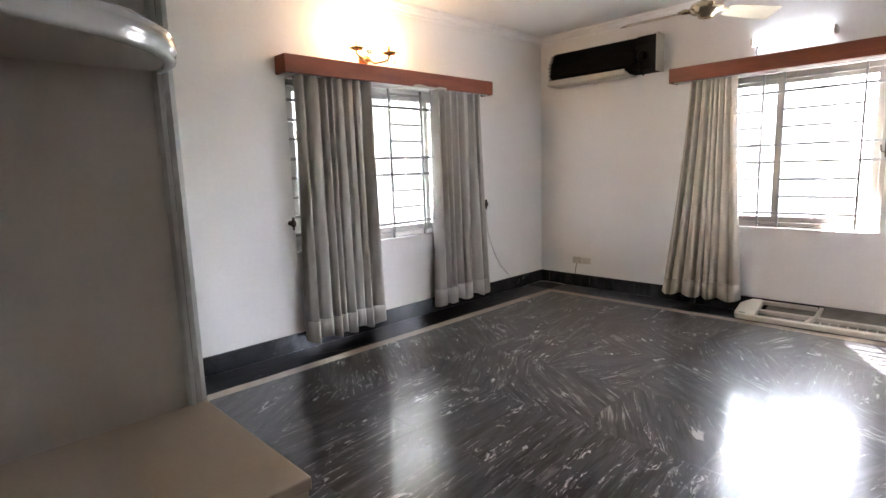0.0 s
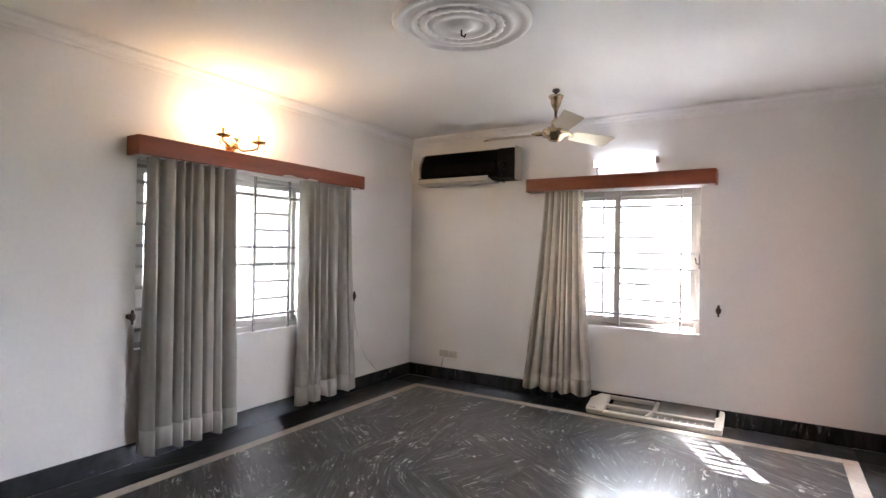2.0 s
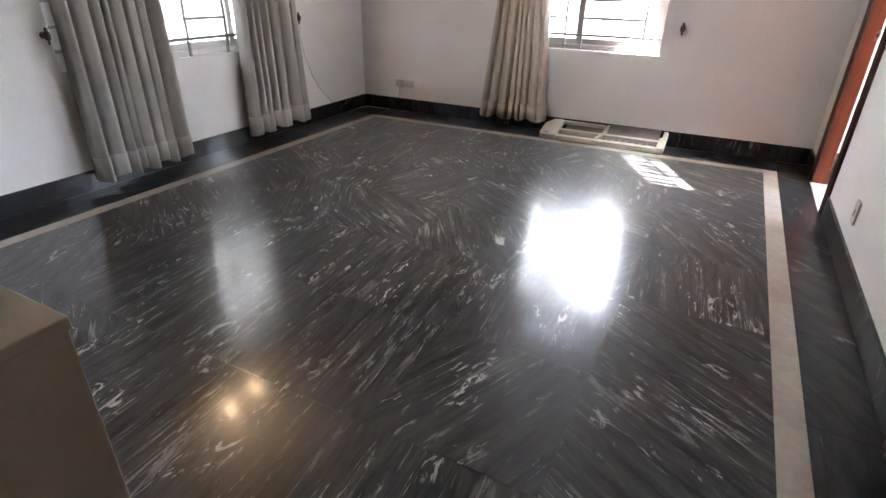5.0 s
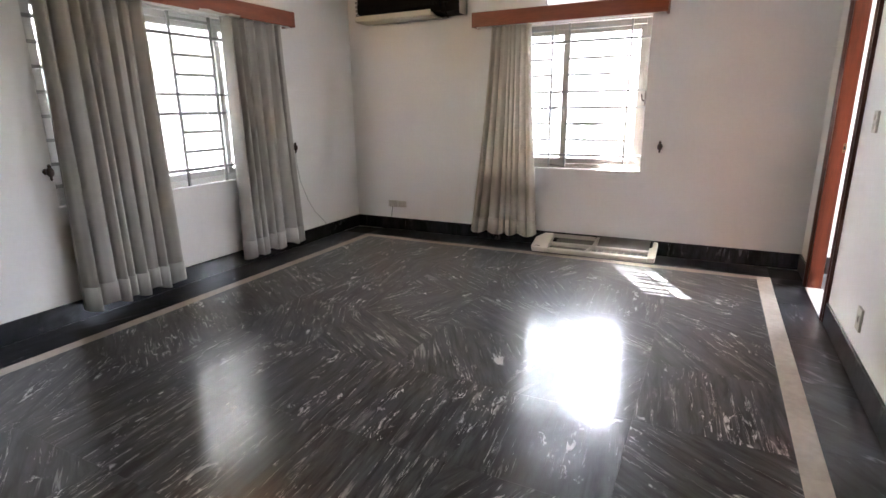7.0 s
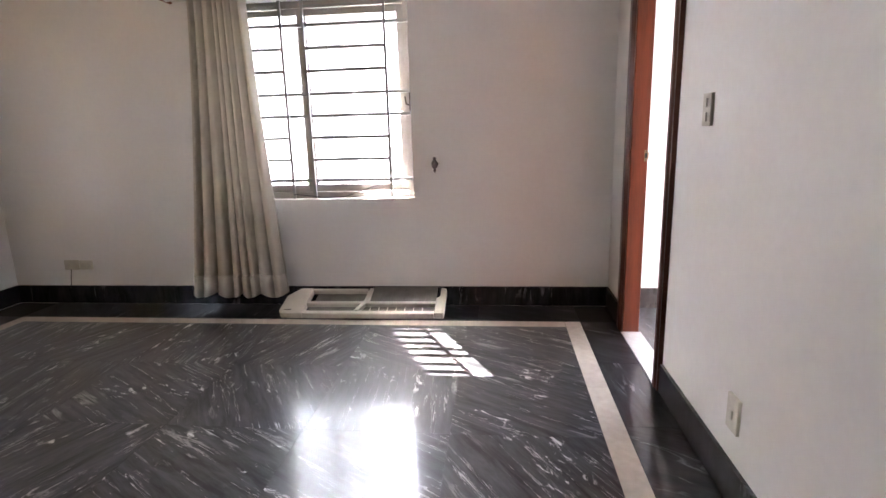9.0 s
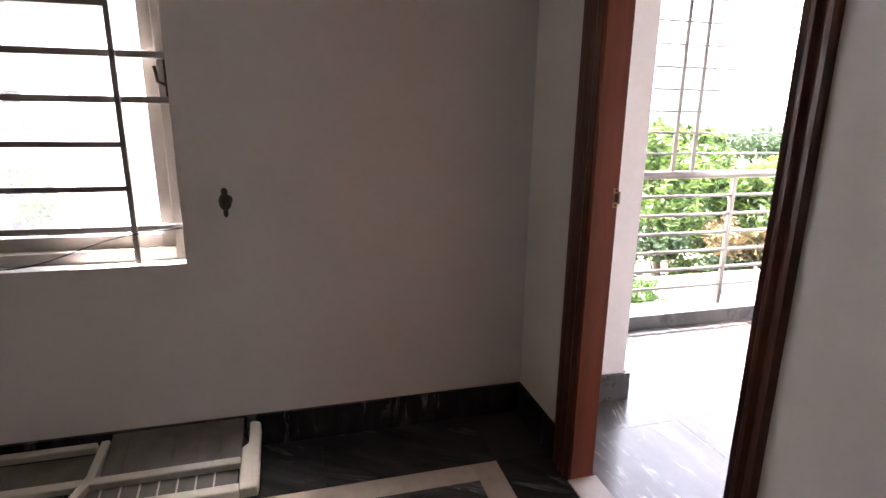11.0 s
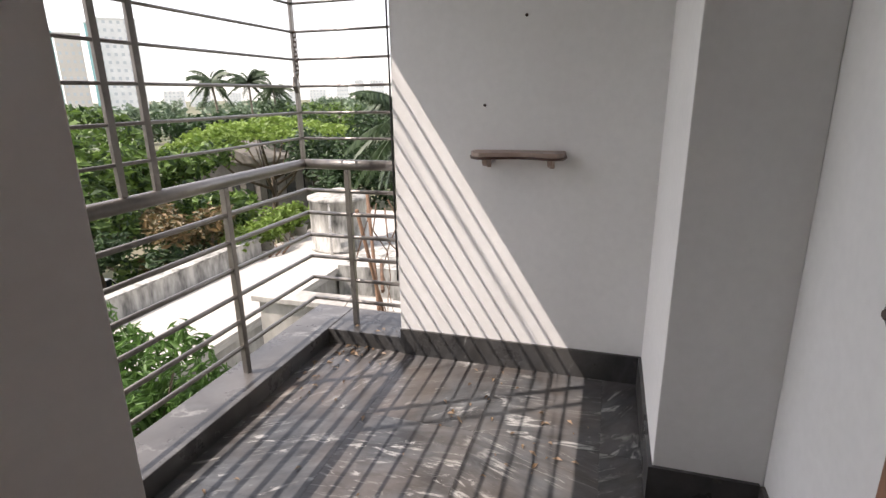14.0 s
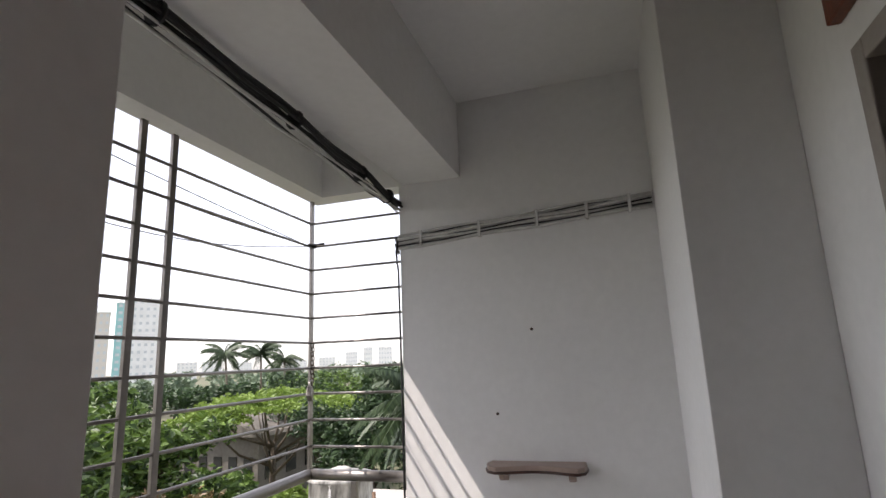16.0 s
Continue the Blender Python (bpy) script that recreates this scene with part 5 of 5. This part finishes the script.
GREEN2 = leaf_mat("yellow_green_leaf", (0.13, 0.21, 0.03), (0.24, 0.34, 0.07), 0.3)
GREEN3 = leaf_mat("dark_green_leaf", (0.012, 0.032, 0.010), (0.05, 0.095, 0.028), 0.2)
OLIVE = leaf_mat("olive_flowering_leaf", (0.04, 0.055, 0.018), (0.22, 0.14, 0.06), 0.2)
MANGO = leaf_mat("mango_leaf", (0.05, 0.11, 0.022), (0.13, 0.24, 0.06))
FROND = leaf_mat("palm_frond", (0.022, 0.045, 0.018), (0.075, 0.115, 0.05), 0.2)
OLDWALL = mat("soot_grey_house_wall", (0.17, 0.155, 0.135), rough=0.95, var=0.4, scale=0.6, fine=5, bump=0.3)

B = away
tree("broadleaf_tree", B(38, 21, GZ), 8.6, 4.2, GREEN1, "large bright green leafy tree", 1, 20, 9000, 0.34)
tree("broadleaf_tree", B(45, 25, GZ), 8.4, 3.6, GREEN1, "large bright green leafy tree", 2, 18, 8000, 0.36)
tree("broadleaf_tree", B(32, 30, GZ), 9.0, 5.0, GREEN1, "large bright green leafy tree", 12, 18, 6000, 0.45)
tree("flat_topped_tree", B(55, 31, GZ), 8.2, 5.0, GREEN2, "flat-topped yellow-green rain tree with bare limbs", 3, 26, 9000, 0.30, 0.28, 0.24, low=0.8)
tree("flowering_tree", B(46.5, 16.5, GZ), 6.4, 2.0, OLIVE, "small olive-brown flowering tree", 4, 12, 5000, 0.22)
tree("broadleaf_tree", B(40, 15.5, GZ), 5.4, 2.3, GREEN3, "dark green dense tree", 5, 14, 6000, 0.22)
tree("broadleaf_tree", B(48, 19, GZ), 5.0, 2.6, GREEN3, "dark green dense tree", 6, 14, 6000, 0.24)
tree("broadleaf_tree", B(64, 25, GZ), 8.4, 3.2, GREEN3, "tall dark green dense tree", 7, 18, 8000, 0.28, 1.0)
tree("broadleaf_tree", B(70, 27, GZ), 8.6, 3.4, GREEN3, "tall dark green dense tree", 8, 16, 6000, 0.3, 1.0)
tree("broadleaf_tree", B(59, 40, GZ), 9.0, 4.0, GREEN3, "tall dark green dense tree", 18, 14, 5000, 0.35, 1.0)
tree("mango_tree", B(37.5, 8.0, GZ), 5.85, 1.5, MANGO, "leafy mango tree close below the balcony", 9, 26, 8000, 0.21, 0.8, 0.14, 0.7, 0.26, low=0.5)
tree("mango_tree", B(33, 9.0, GZ), 5.2, 1.8, MANGO, "leafy mango tree close below the balcony", 10, 18, 5000, 0.22, 0.8, 0.13, 0.7, 0.26, low=0.5)
for i, (az, d, h, r) in enumerate(((50, 60, 8.2, 5.0), (40, 55, 8.6, 6.0), (68, 50, 8.8, 5.0), (58, 70, 8.3, 6.0), (28, 45, 8.8, 6.0), (76, 45, 9.0, 6.0), (46, 90, 8.6, 8.0), (62, 100, 8.6, 8.0))):
    tree("broadleaf_tree", B(az, d, GZ), h, r, GREEN1 if i % 2 else GREEN3, "hazy green tree in the distance", 30 + i, 12, 2600, 0.7)
tree("broadleaf_tree", Vector((1.2, 13.5, GZ)), 9.4, 1.7, GREEN1, "leafy green tree beside a white block", 51, 14, 5000, 0.26)
tree("broadleaf_tree", Vector((-4.0, 15.0, GZ)), 7.6, 1.8, GREEN1, "leafy green tree beside a white block", 52, 12, 3500, 0.26)


def palm(base, height, fronds, length, seed, label, name="coconut_palm"):
    rnd = random.Random(seed)
    t = thing(name, base.x, base.y, base.z, label, "palm tree")
    top = base + Vector((rnd.uniform(-0.8, 0.8), rnd.uniform(-0.5, 0.5), height))
    part("trunk", Shape().tube([base - Vector((0, 0, 0.3)), base.lerp(top, 0.5) + Vector((0.25, 0, 0)), top], [0.22, 0.16, 0.12], 8), PALMBARK, t)
    for i in range(fronds):
        a, el = 2.4 * i + rnd.uniform(-0.3, 0.3), rnd.uniform(-0.75, 1.45)
        d = Vector((math.cos(a), math.sin(a), 0))
        pts = []
        for k in range(9):
            u = k / 8
            pts.append(top + d * length * u * math.cos(el * (1 - u * 0.5)) + Vector((0, 0, length * (math.sin(el) * u - 0.2 * u * u - 0.28 * u ** 3))))
        s = Shape().tube(pts, [0.03 - 0.003 * k for k in range(9)], 5, False)
        for k in range(52):
            u = 0.10 + 0.90 * k / 52
            f = u * 8
            p = pts[int(min(f, 7))].lerp(pts[min(int(min(f, 7)) + 1, 8)], f - int(min(f, 7)))
            for sd in (-1, 1):
                side = d.cross(Vector((0, 0, 1))) * sd
                w = length * 0.20 * math.sin(math.pi * min(1, 0.15 + u * 0.85)) ** 0.6
                tip = p + side * w * 0.75 + d * w * 0.5 + Vector((0, 0, -w * rnd.uniform(0.5, 1.2)))
                n = len(s.v)
                s.v += [tuple(p - d * 0.055 * length / 2.5), tuple(p + d * 0.055 * length / 2.5), tuple(tip)]
                s.f.append((n, n + 1, n + 2))
                s.s.append(False)
        part("frond", s, FROND, t)
    return t


palm(B(50.6, 75, GZ), 10.9, 26, 3.1, 1, "tall coconut palm above the treetops")
palm(B(53.4, 76, GZ), 10.8, 26, 3.0, 2, "tall coconut palm above the treetops")
palm(B(55.9, 74, GZ), 9.9, 24, 2.7, 3, "tall coconut palm above the treetops")
palm(B(68.2, 11.0, GZ), 8.35, 34, 1.35, 4, "fan-like palm close to the balcony", "garden_palm")

rnd = random.Random(91)
far = []
for i in range(150):
    az, d = rnd.uniform(24, 82), 110 + 260 * rnd.random() ** 1.4
    far.append((B(az, d, GZ + rnd.uniform(3.5, 6.2)), rnd.uniform(2.6, 4.6)))
# distance haze over the woods is mixed into this leaf colour
WOODS = leaf_mat("haze_tinted_foliage", (0.10, 0.15, 0.09), (0.20, 0.26, 0.17), 0.2)
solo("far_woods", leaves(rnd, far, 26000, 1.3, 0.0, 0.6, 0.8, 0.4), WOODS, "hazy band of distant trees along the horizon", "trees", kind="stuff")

# low building with a flat roof next door
RZ = -3.2
nb = thing("low_building", 15.5, 7.6, GZ, "low whitewashed building with a flat pale roof", "building")
part("body", Shape().box(10.2, 6.2, GZ - 0.2, 24.0, 9.2, RZ - 0.12), STAINED, nb, "stained whitewashed walls")
part("roof", Shape().box(10.1, 6.1, RZ - 0.12, 24.1, 9.3, RZ), ROOFSLAB, nb, "pale sunlit roof slab", 0.02)
part("parapet", Shape().box(10.1, 9.05, RZ, 17.4, 9.25, RZ + 0.5), MOULDY, nb, "mouldy concrete parapet", 0.01)
part("parapet_coping", Shape().box(10.05, 9.0, RZ + 0.5, 17.45, 9.3, RZ + 0.55), MOULDY, nb, "", 0.01)
part("roof_kerb", Shape().box(10.1, 6.1, RZ, 16.6, 6.22, RZ + 0.07), ROOFSLAB, nb, "", 0.01)
part("stair_head", Shape().box(16.6, 4.0, GZ - 0.2, 22.0, 6.09, RZ + 0.15), MOULDY, nb, "stained whitewashed stair tower")
op = part("opening", Shape().box(16.58, 4.6, RZ - 1.5, 16.61, 5.8, RZ - 0.75), DARKPANE, nb, "dark open window")
part("sill", Shape().box(16.46, 4.5, RZ - 0.74, 16.60, 5.9, RZ - 0.66), STAINED, op)
for x in (11.5, 14.0):
    w_ = part("window", Shape().box(x, 6.17, RZ - 2.0, x + 1.0, 6.21, RZ - 0.9), DARKPANE, nb)
    part("hood", Shape().box(x - 0.1, 5.85, RZ - 0.85, x + 1.1, 6.2, RZ - 0.78), STAINED, w_)
TX, TY = 18.85, 7.15
tk = thing("water_tank", TX, TY, RZ, "round stained concrete water tank on a roof", "water tank")
part("drum", Shape().lathe([(0.95, RZ), (0.95, RZ + 0.06), (0.90, RZ + 0.07), (0.90, RZ + 1.5), (0.95, RZ + 1.52), (0.95, RZ + 1.6), (0.3, RZ + 1.68)], (TX, TY, 0), 28), MOULDY, tk)
part("hatch", Shape().lathe([(0.3, RZ + 1.64), (0.3, RZ + 1.76), (0.2, RZ + 1.8)], (TX, TY, 0), 16), CONCRETE, tk)
part("pipe", Shape().tube([(17.85, 6.95, RZ), (17.85, 6.95, RZ + 1.4), (17.95, 7.0, RZ + 1.5)], 0.04, 8), GREYCABLE, tk)
rnd = random.Random(77)
for i, (x, y, r) in enumerate(((17.9, 9.2, 0.55), (18.9, 9.3, 0.6), (16.9, 9.5, 0.5), (19.8, 9.2, 0.6), (20.9, 9.0, 0.6))):
    sb = thing("potted_shrub", x, y, RZ, "bright green shrub on a roof's edge", "shrub", "roof shrubs")
    part("planter", Shape().lathe([(0.18, RZ), (0.24, RZ + 0.3), (0.26, RZ + 0.3), (0.2, RZ + 0.27)], (x, y, 0), 12), CONCRETE, sb)
    part("foliage", leaves(rnd, [(Vector((x + rnd.uniform(-.3, .3), y + rnd.uniform(-.2, .2), RZ + 0.45 + rnd.uniform(0, .3))), r * rnd.uniform(.5, .8)) for _ in range(5)], 1100, 0.16), GREEN2, sb)
    part("stem", Shape().tube([(x, y, RZ + 0.2), (x + 0.03, y, RZ + 0.55)], 0.03, 6), BARK, sb)
for k in range(4):
    solo("dry_branch", Shape().tube([(16.9 + 0.2 * k, 8.7 - 0.1 * k, RZ + 0.03), (17.4 + 0.3 * k, 8.5, RZ + 0.25), (17.7 + 0.3 * k, 8.9, RZ + 0.4)], [0.03, 0.02, 0.008], 6), BAMBOO, "bare dry branch lying on a roof", "branch", group="dry branches")

# bamboo prop with a dead creeper outside the balcony's corner
bp = thing("bamboo_prop", 8.3, 1.0, GZ, "crossed bamboo poles with a dead creeper", "bamboo poles")
for a, b in (((7.75, 0.75, -1.6), (8.35, 1.15, 0.55)), ((8.5, 0.9, -1.6), (7.95, 1.05, 0.5)), ((7.9, 0.85, -0.7), (8.5, 1.1, -0.65)), ((7.9, 0.85, -0.1), (8.45, 1.1, -0.04)), ((8.15, 0.9, GZ - 0.2), (8.15, 1.0, -0.9))):
    part("pole", Shape().tube([a, b], 0.015, 7), BAMBOO, bp)
rnd = random.Random(5)
s = Shape()
for i in range(6):
    p = Vector((8.15 + rnd.uniform(-0.25, 0.25), 0.95 + rnd.uniform(-0.12, 0.12), 0.5))
    pts = [p]
    for k in range(7):
        p = p + Vector((rnd.uniform(-0.11, 0.11), rnd.uniform(-0.08, 0.08), -rnd.uniform(0.12, 0.28)))
        pts.append(p)
    s.tube(pts, [0.006 - 0.0006 * k for k in range(8)], 5)
part("creeper", s, BAMBOO, bp, "tangled dry creeper stems")
part("dead_leaves", leaves(rnd, [(Vector((8.15, 0.95, -0.75 - 0.2 * i)), 0.22) for i in range(3)], 220, 0.11), DRYLEAF, bp)

# tan wall behind it
solo("yard_wall", Shape().box(11.8, 2.2, GZ - 0.2, 12.1, 5.0, -2.1).box(11.72, 2.1, -2.1, 12.18, 5.1, -2.0), STAINED, "stained cream wall of a neighbouring yard", "wall", 0.01)
vt = thing("wall_vent", 11.79, 3.9, -2.6, "small dark vent slot in a cream wall", "vent")
part("slot", Shape().box(11.785, 3.7, -2.7, 11.80, 4.1, -2.55), DARKPANE, vt)
part("vent_rim", Shape().box(11.775, 3.66, -2.55, 11.80, 4.14, -2.5), CONCRETE, vt)

# old low house behind the flat-topped tree
oh = thing("old_house", 31, 20, GZ, "old grey house with a tin roof among trees", "house")
c = B(55, 42, 0)
part("wall", Shape().box(c.x - 6, c.y - 3, GZ - 0.2, c.x + 6, c.y + 3, -2.6), OLDWALL, oh)
part("roof", Shape().extrude([(c.y - 3.6, -2.6), (c.y + 3.6, -2.6), (c.y + 3.4, -2.4), (c.y, -1.2), (c.y - 3.4, -2.4)], "x", c.x - 6.5, c.x + 6.5), OLDWALL, oh)
for i in range(5):
    part("window", Shape().box(c.x - 5.3 + 2.2 * i, c.y - 3.04, -5.2, c.x - 4.2 + 2.2 * i, c.y - 2.98, -3.6), DARKPANE, oh)
    part("window", Shape().box(c.x - 6.04, c.y - 2.6 + 1.1 * i, -5.0, c.x - 5.98, c.y - 2.0 + 1.1 * i, -3.8), DARKPANE, oh)


def car(x, y, z, turn, label):
    t = thing("parked_car", x, y, z, label, "car")
    m = pose(x, y, z, 0, 0, turn)
    side = [(-2.0, 0.35), (-2.05, 0.7), (-1.9, 0.88), (-1.25, 0.95), (-0.75, 1.38), (0.75, 1.42), (1.35, 0.98), (1.95, 0.85), (2.08, 0.6), (2.0, 0.32)]
    part("body", Shape().extrude(side, "y", -0.82, 0.82).moved(m), CARPAINT, t, "white painted body", 0.05)
    part("windscreen", Shape().extrude([(-1.22, 0.98), (-0.80, 1.34), (-0.76, 1.36), (-1.2, 0.96)], "y", -0.7, 0.7).moved(m @ Matrix.Translation((-0.03, 0, 0.02))), DARKPANE, t)
    for sd in (-1, 1):
        part("side_window", Shape().extrude([(-0.95, 0.98), (-0.65, 1.33), (0.7, 1.36), (1.15, 1.0)], "y", 0.815 * sd, 0.835 * sd).moved(m), DARKPANE, t)
        for wx in (-1.3, 1.3):
            w = part("wheel", Shape().lathe([(0.2, 0.70 * sd), (0.31, 0.71 * sd), (0.31, 0.86 * sd), (0.2, 0.87 * sd)], (wx, 0, 0.31), 20, "y").moved(m), TYRE, t)
            part("rim", Shape().lathe([(0.2, 0.86 * sd), (0.17, 0.875 * sd), (0.05, 0.88 * sd)], (wx, 0, 0.31), 16, "y").moved(m), STEEL, w)
        part("headlight", Shape().box(-2.05, 0.5 * sd - 0.18, 0.66, -1.98, 0.5 * sd + 0.18, 0.78).moved(m), PLASTIC, t)
    return t


cp = B(34.5, 19.5, GZ)
car(cp.x, cp.y, cp.z, 25, "white parked car half hidden by trees")
cp = B(36.5, 26, GZ)
car(cp.x, cp.y, cp.z, 100, "white parked car half hidden by trees")


def block(name, x, y, w, d, h, material, floors, cols, label, turn=0.0, balconies=False, panes=DARKPANE):
    """A many-storeyed building: body, parapet, and windows on the side that looks at the balcony."""
    t = thing(name, x, y, GZ, label, "building")
    m = pose(x, y, GZ - 0.2, 0, 0, turn)
    part("wall", Shape().box(-w / 2, 0, 0, w / 2, d, h).moved(m), material, t)
    part("roof", Shape().box(-w / 2 - 0.2, -0.2, h, w / 2 + 0.2, d + 0.2, h + 0.4).box(-w / 6, d * 0.3, h + 0.4, w / 6, d * 0.7, h + 2.6).moved(m), FACADE, t)
    fh, cw = h / floors, w / cols
    for f in range(floors):
        for c in range(cols):
            u, v = -w / 2 + cw * (c + 0.5), fh * (f + 0.45)
            wn_ = part("window", Shape().box(u - cw * 0.22, -0.03, v, u + cw * 0.22, 0.04, v + fh * 0.38).moved(m), panes, t)
            if balconies:
                part("frame", Shape().box(u - 0.02, -0.05, v, u + 0.02, -0.03, v + fh * 0.38).moved(m), WHITE_METAL, wn_)
                part("hood", Shape().box(u - cw * 0.28, -0.45, v + fh * 0.42, u + cw * 0.28, 0.0, v + fh * 0.45).moved(m), material, wn_)
    if balconies:
        for f in range(floors):
            part("balcony", Shape().box(w / 2 - cw * 0.9, -0.9, fh * f + 0.1, w / 2 - 0.1, 0.0, fh * f + 0.25).box(w / 2 - cw * 0.9, -0.9, fh * f + 0.25, w / 2 - 0.1, -0.82, fh * f + 1.1).moved(m), material, t)
    return t


block("apartment_building", -7.0, 19.0, 10.0, 9.0, 24.0, FACADE, 7, 4, "white apartment building with barred windows", balconies=True)
# unseen block added to fill the west window and tame its brightness
block("unseen_window_backdrop", -8.0, -2.5, 18.0, 8.0, 21.0, FACADE3, 6, 5, "unseen grey block added behind a window to dim its reflection", turn=90, balconies=True)
# no haze is modelled here; pale walls and panes carry it in their colour
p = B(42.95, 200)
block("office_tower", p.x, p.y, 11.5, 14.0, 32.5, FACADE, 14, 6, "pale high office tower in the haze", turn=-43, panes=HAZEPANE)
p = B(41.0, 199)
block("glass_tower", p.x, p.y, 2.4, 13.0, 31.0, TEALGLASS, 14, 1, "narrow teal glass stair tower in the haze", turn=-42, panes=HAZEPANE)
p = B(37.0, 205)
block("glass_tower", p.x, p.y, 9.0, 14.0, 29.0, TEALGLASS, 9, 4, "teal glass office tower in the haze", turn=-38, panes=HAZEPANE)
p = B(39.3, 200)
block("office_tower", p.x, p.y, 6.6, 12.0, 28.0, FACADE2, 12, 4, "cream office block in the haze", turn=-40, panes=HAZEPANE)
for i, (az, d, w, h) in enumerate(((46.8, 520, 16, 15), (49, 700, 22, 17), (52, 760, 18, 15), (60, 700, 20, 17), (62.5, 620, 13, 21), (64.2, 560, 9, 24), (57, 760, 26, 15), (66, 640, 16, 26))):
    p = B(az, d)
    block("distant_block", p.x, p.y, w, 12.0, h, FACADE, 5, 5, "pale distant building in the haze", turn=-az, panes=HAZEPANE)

# dead leaves and grit swept into the balcony's corners
rnd = random.Random(21)
s = Shape()
spots = [(BX - 0.10, 0.56, 34, 0.16), (6.45, 0.55, 14, 0.2), (6.3, -0.55, 16, 0.18), (5.7, 0.35, 8, 0.3), (5.95, -0.2, 14, 0.5), (5.55, -0.6, 10, 0.3), (6.6, -0.2, 12, 0.3), (BX + 0.06, 0.4, 10, 0.12)]
for cx, cy, n, r in spots:
    for _ in range(n):
        x, y = cx + rnd.gauss(0, r * 0.6), cy + rnd.gauss(0, r * 0.35)
        if x > BX - 0.03 and not (0.26 < y < 0.6) or y > 0.69 or x > BX + 0.07:
            continue
        z = (KZ if x > BX else 0.0) + 0.003
        a, q = rnd.uniform(0, 6.28), rnd.uniform(0.006, 0.022)
        dx, dy = math.cos(a) * q, math.sin(a) * q
        k = len(s.v)
        s.v += [(x - dx, y - dy, z), (x - dy * 0.4, y + dx * 0.4, z + 0.008), (x + dx, y + dy, z + 0.002), (x + dy * 0.4, y - dx * 0.4, z + 0.006)]
        s.f += [(k, k + 1, k + 2), (k, k + 2, k + 3)]
        s.s += [False, False]
solo("leaf_litter", s, DRYLEAF, "dry brown leaves scattered on a balcony floor", "leaf litter", kind="stuff")

# ---------------------------------------------------------------- floors, slab by slab
floor = tagged(part("floor", Shape().box(0.0, BACK, -0.10, W, 0.0, -0.008), GROUT), "polished dark grey marble floor with a cream border line", "floor", "", "structure")
S0, S1 = 0.335, 0.43
E0, E1 = 4.165, 4.265


def slab_mesh(name, w, d, material, thick=0.008, edge=0.0003):
    s = Shape()
    a, b = w / 2, d / 2
    s.v = [(-a, -b, -thick), (a, -b, -thick), (a, b, -thick), (-a, b, -thick), (-a, -b, -edge), (a, -b, -edge), (a, b, -edge), (-a, b, -edge), (-a + edge, -b + edge, 0), (a - edge, -b + edge, 0), (a - edge, b - edge, 0), (-a + edge, b - edge, 0)]
    s.f = [(0, 1, 5, 4), (1, 2, 6, 5), (2, 3, 7, 6), (3, 0, 4, 7), (4, 5, 9, 8), (5, 6, 10, 9), (6, 7, 11, 10), (7, 4, 8, 11), (8, 9, 10, 11)]
    s.s = [False] * len(s.f)
    return s.mesh(name, material)


def lay(name, mesh, x, y, z, parent, turn=0.0):
    ob = new(name, mesh)
    ob.matrix_world = pose(x, y, z, 0, 0, turn)
    ob.parent = parent
    return ob


nx = 6
tw = (E0 - S1) / nx
tile_mesh = slab_mesh("tile", tw - 0.0003, tw - 0.0003, FLOOR)
rowsn = int((-S1 - BACK) / tw) + 1
for j in range(rowsn):
    y = -S1 - tw * (j + 0.5)
    if y - tw / 2 < BACK:
        break
    for i in range(nx):
        lay("tile", tile_mesh, S1 + tw * (i + 0.5), y, 0.0, floor)
YB = -S1 - tw * j
bw_mesh = slab_mesh("border_tile", S0 - 0.0155, tw - 0.0008, BORDER)
be_mesh = slab_mesh("border_tile", W - 0.0155 - E1, tw - 0.0008, BORDER)
for k in range(j + 1):
    y = -S0 - tw * (k + 0.5)
    if y - tw / 2 > BACK:
        lay("border_tile", bw_mesh, 0.0145 + (S0 - 0.0145) / 2, y, 0.0, floor)
        lay("border_tile", be_mesh, (W - 0.0145 + E1) / 2, y, 0.0, floor)
bn_mesh = slab_mesh("border_tile", (E1 - S0) / 6 - 0.0008, S0 - 0.0155, BORDER)
for k in range(6):
    lay("border_tile", bn_mesh, S0 + (E1 - S0) * (k + 0.5) / 6, -0.0145 - (S0 - 0.0145) / 2, 0.0, floor)
strip_v = slab_mesh("border_strip", S1 - S0 - 0.0008, 0.90 - 0.0008, STRIP)
strip_e = slab_mesh("border_strip", E1 - E0 - 0.0008, 0.90 - 0.0008, STRIP)
for k in range(7):
    y = -S0 - 0.90 * (k + 0.5)
    lay("border_strip", strip_v, (S0 + S1) / 2, y, 0.0, floor)
    lay("border_strip", strip_e, (E0 + E1) / 2, y, 0.0, floor)
ln = (E0 - S1) / 4
strip_n = slab_mesh("border_strip", ln - 0.0008, S1 - S0 - 0.0008, STRIP)
for k in range(4):
    lay("border_strip", strip_n, S1 + ln * (k + 0.5), -(S0 + S1) / 2, 0.0, floor)

bfloor = tagged(part("balcony_floor", Shape().box(W + 0.09, SY, -0.03, BX, 0.706, -0.0085), GROUT), "veined grey marble balcony floor, dusty in places", "floor", "", "structure")
bx0, by1 = W + 0.0955, 0.706
cw, rw = (BX - bx0) / 4, (by1 - SY) / 4
bt = slab_mesh("tile", cw - 0.001, rw - 0.001, BALC)
for i in range(4):
    for k in range(4):
        lay("tile", bt, bx0 + cw * (i + 0.5), SY + rw * (k + 0.5), 0.0, bfloor)
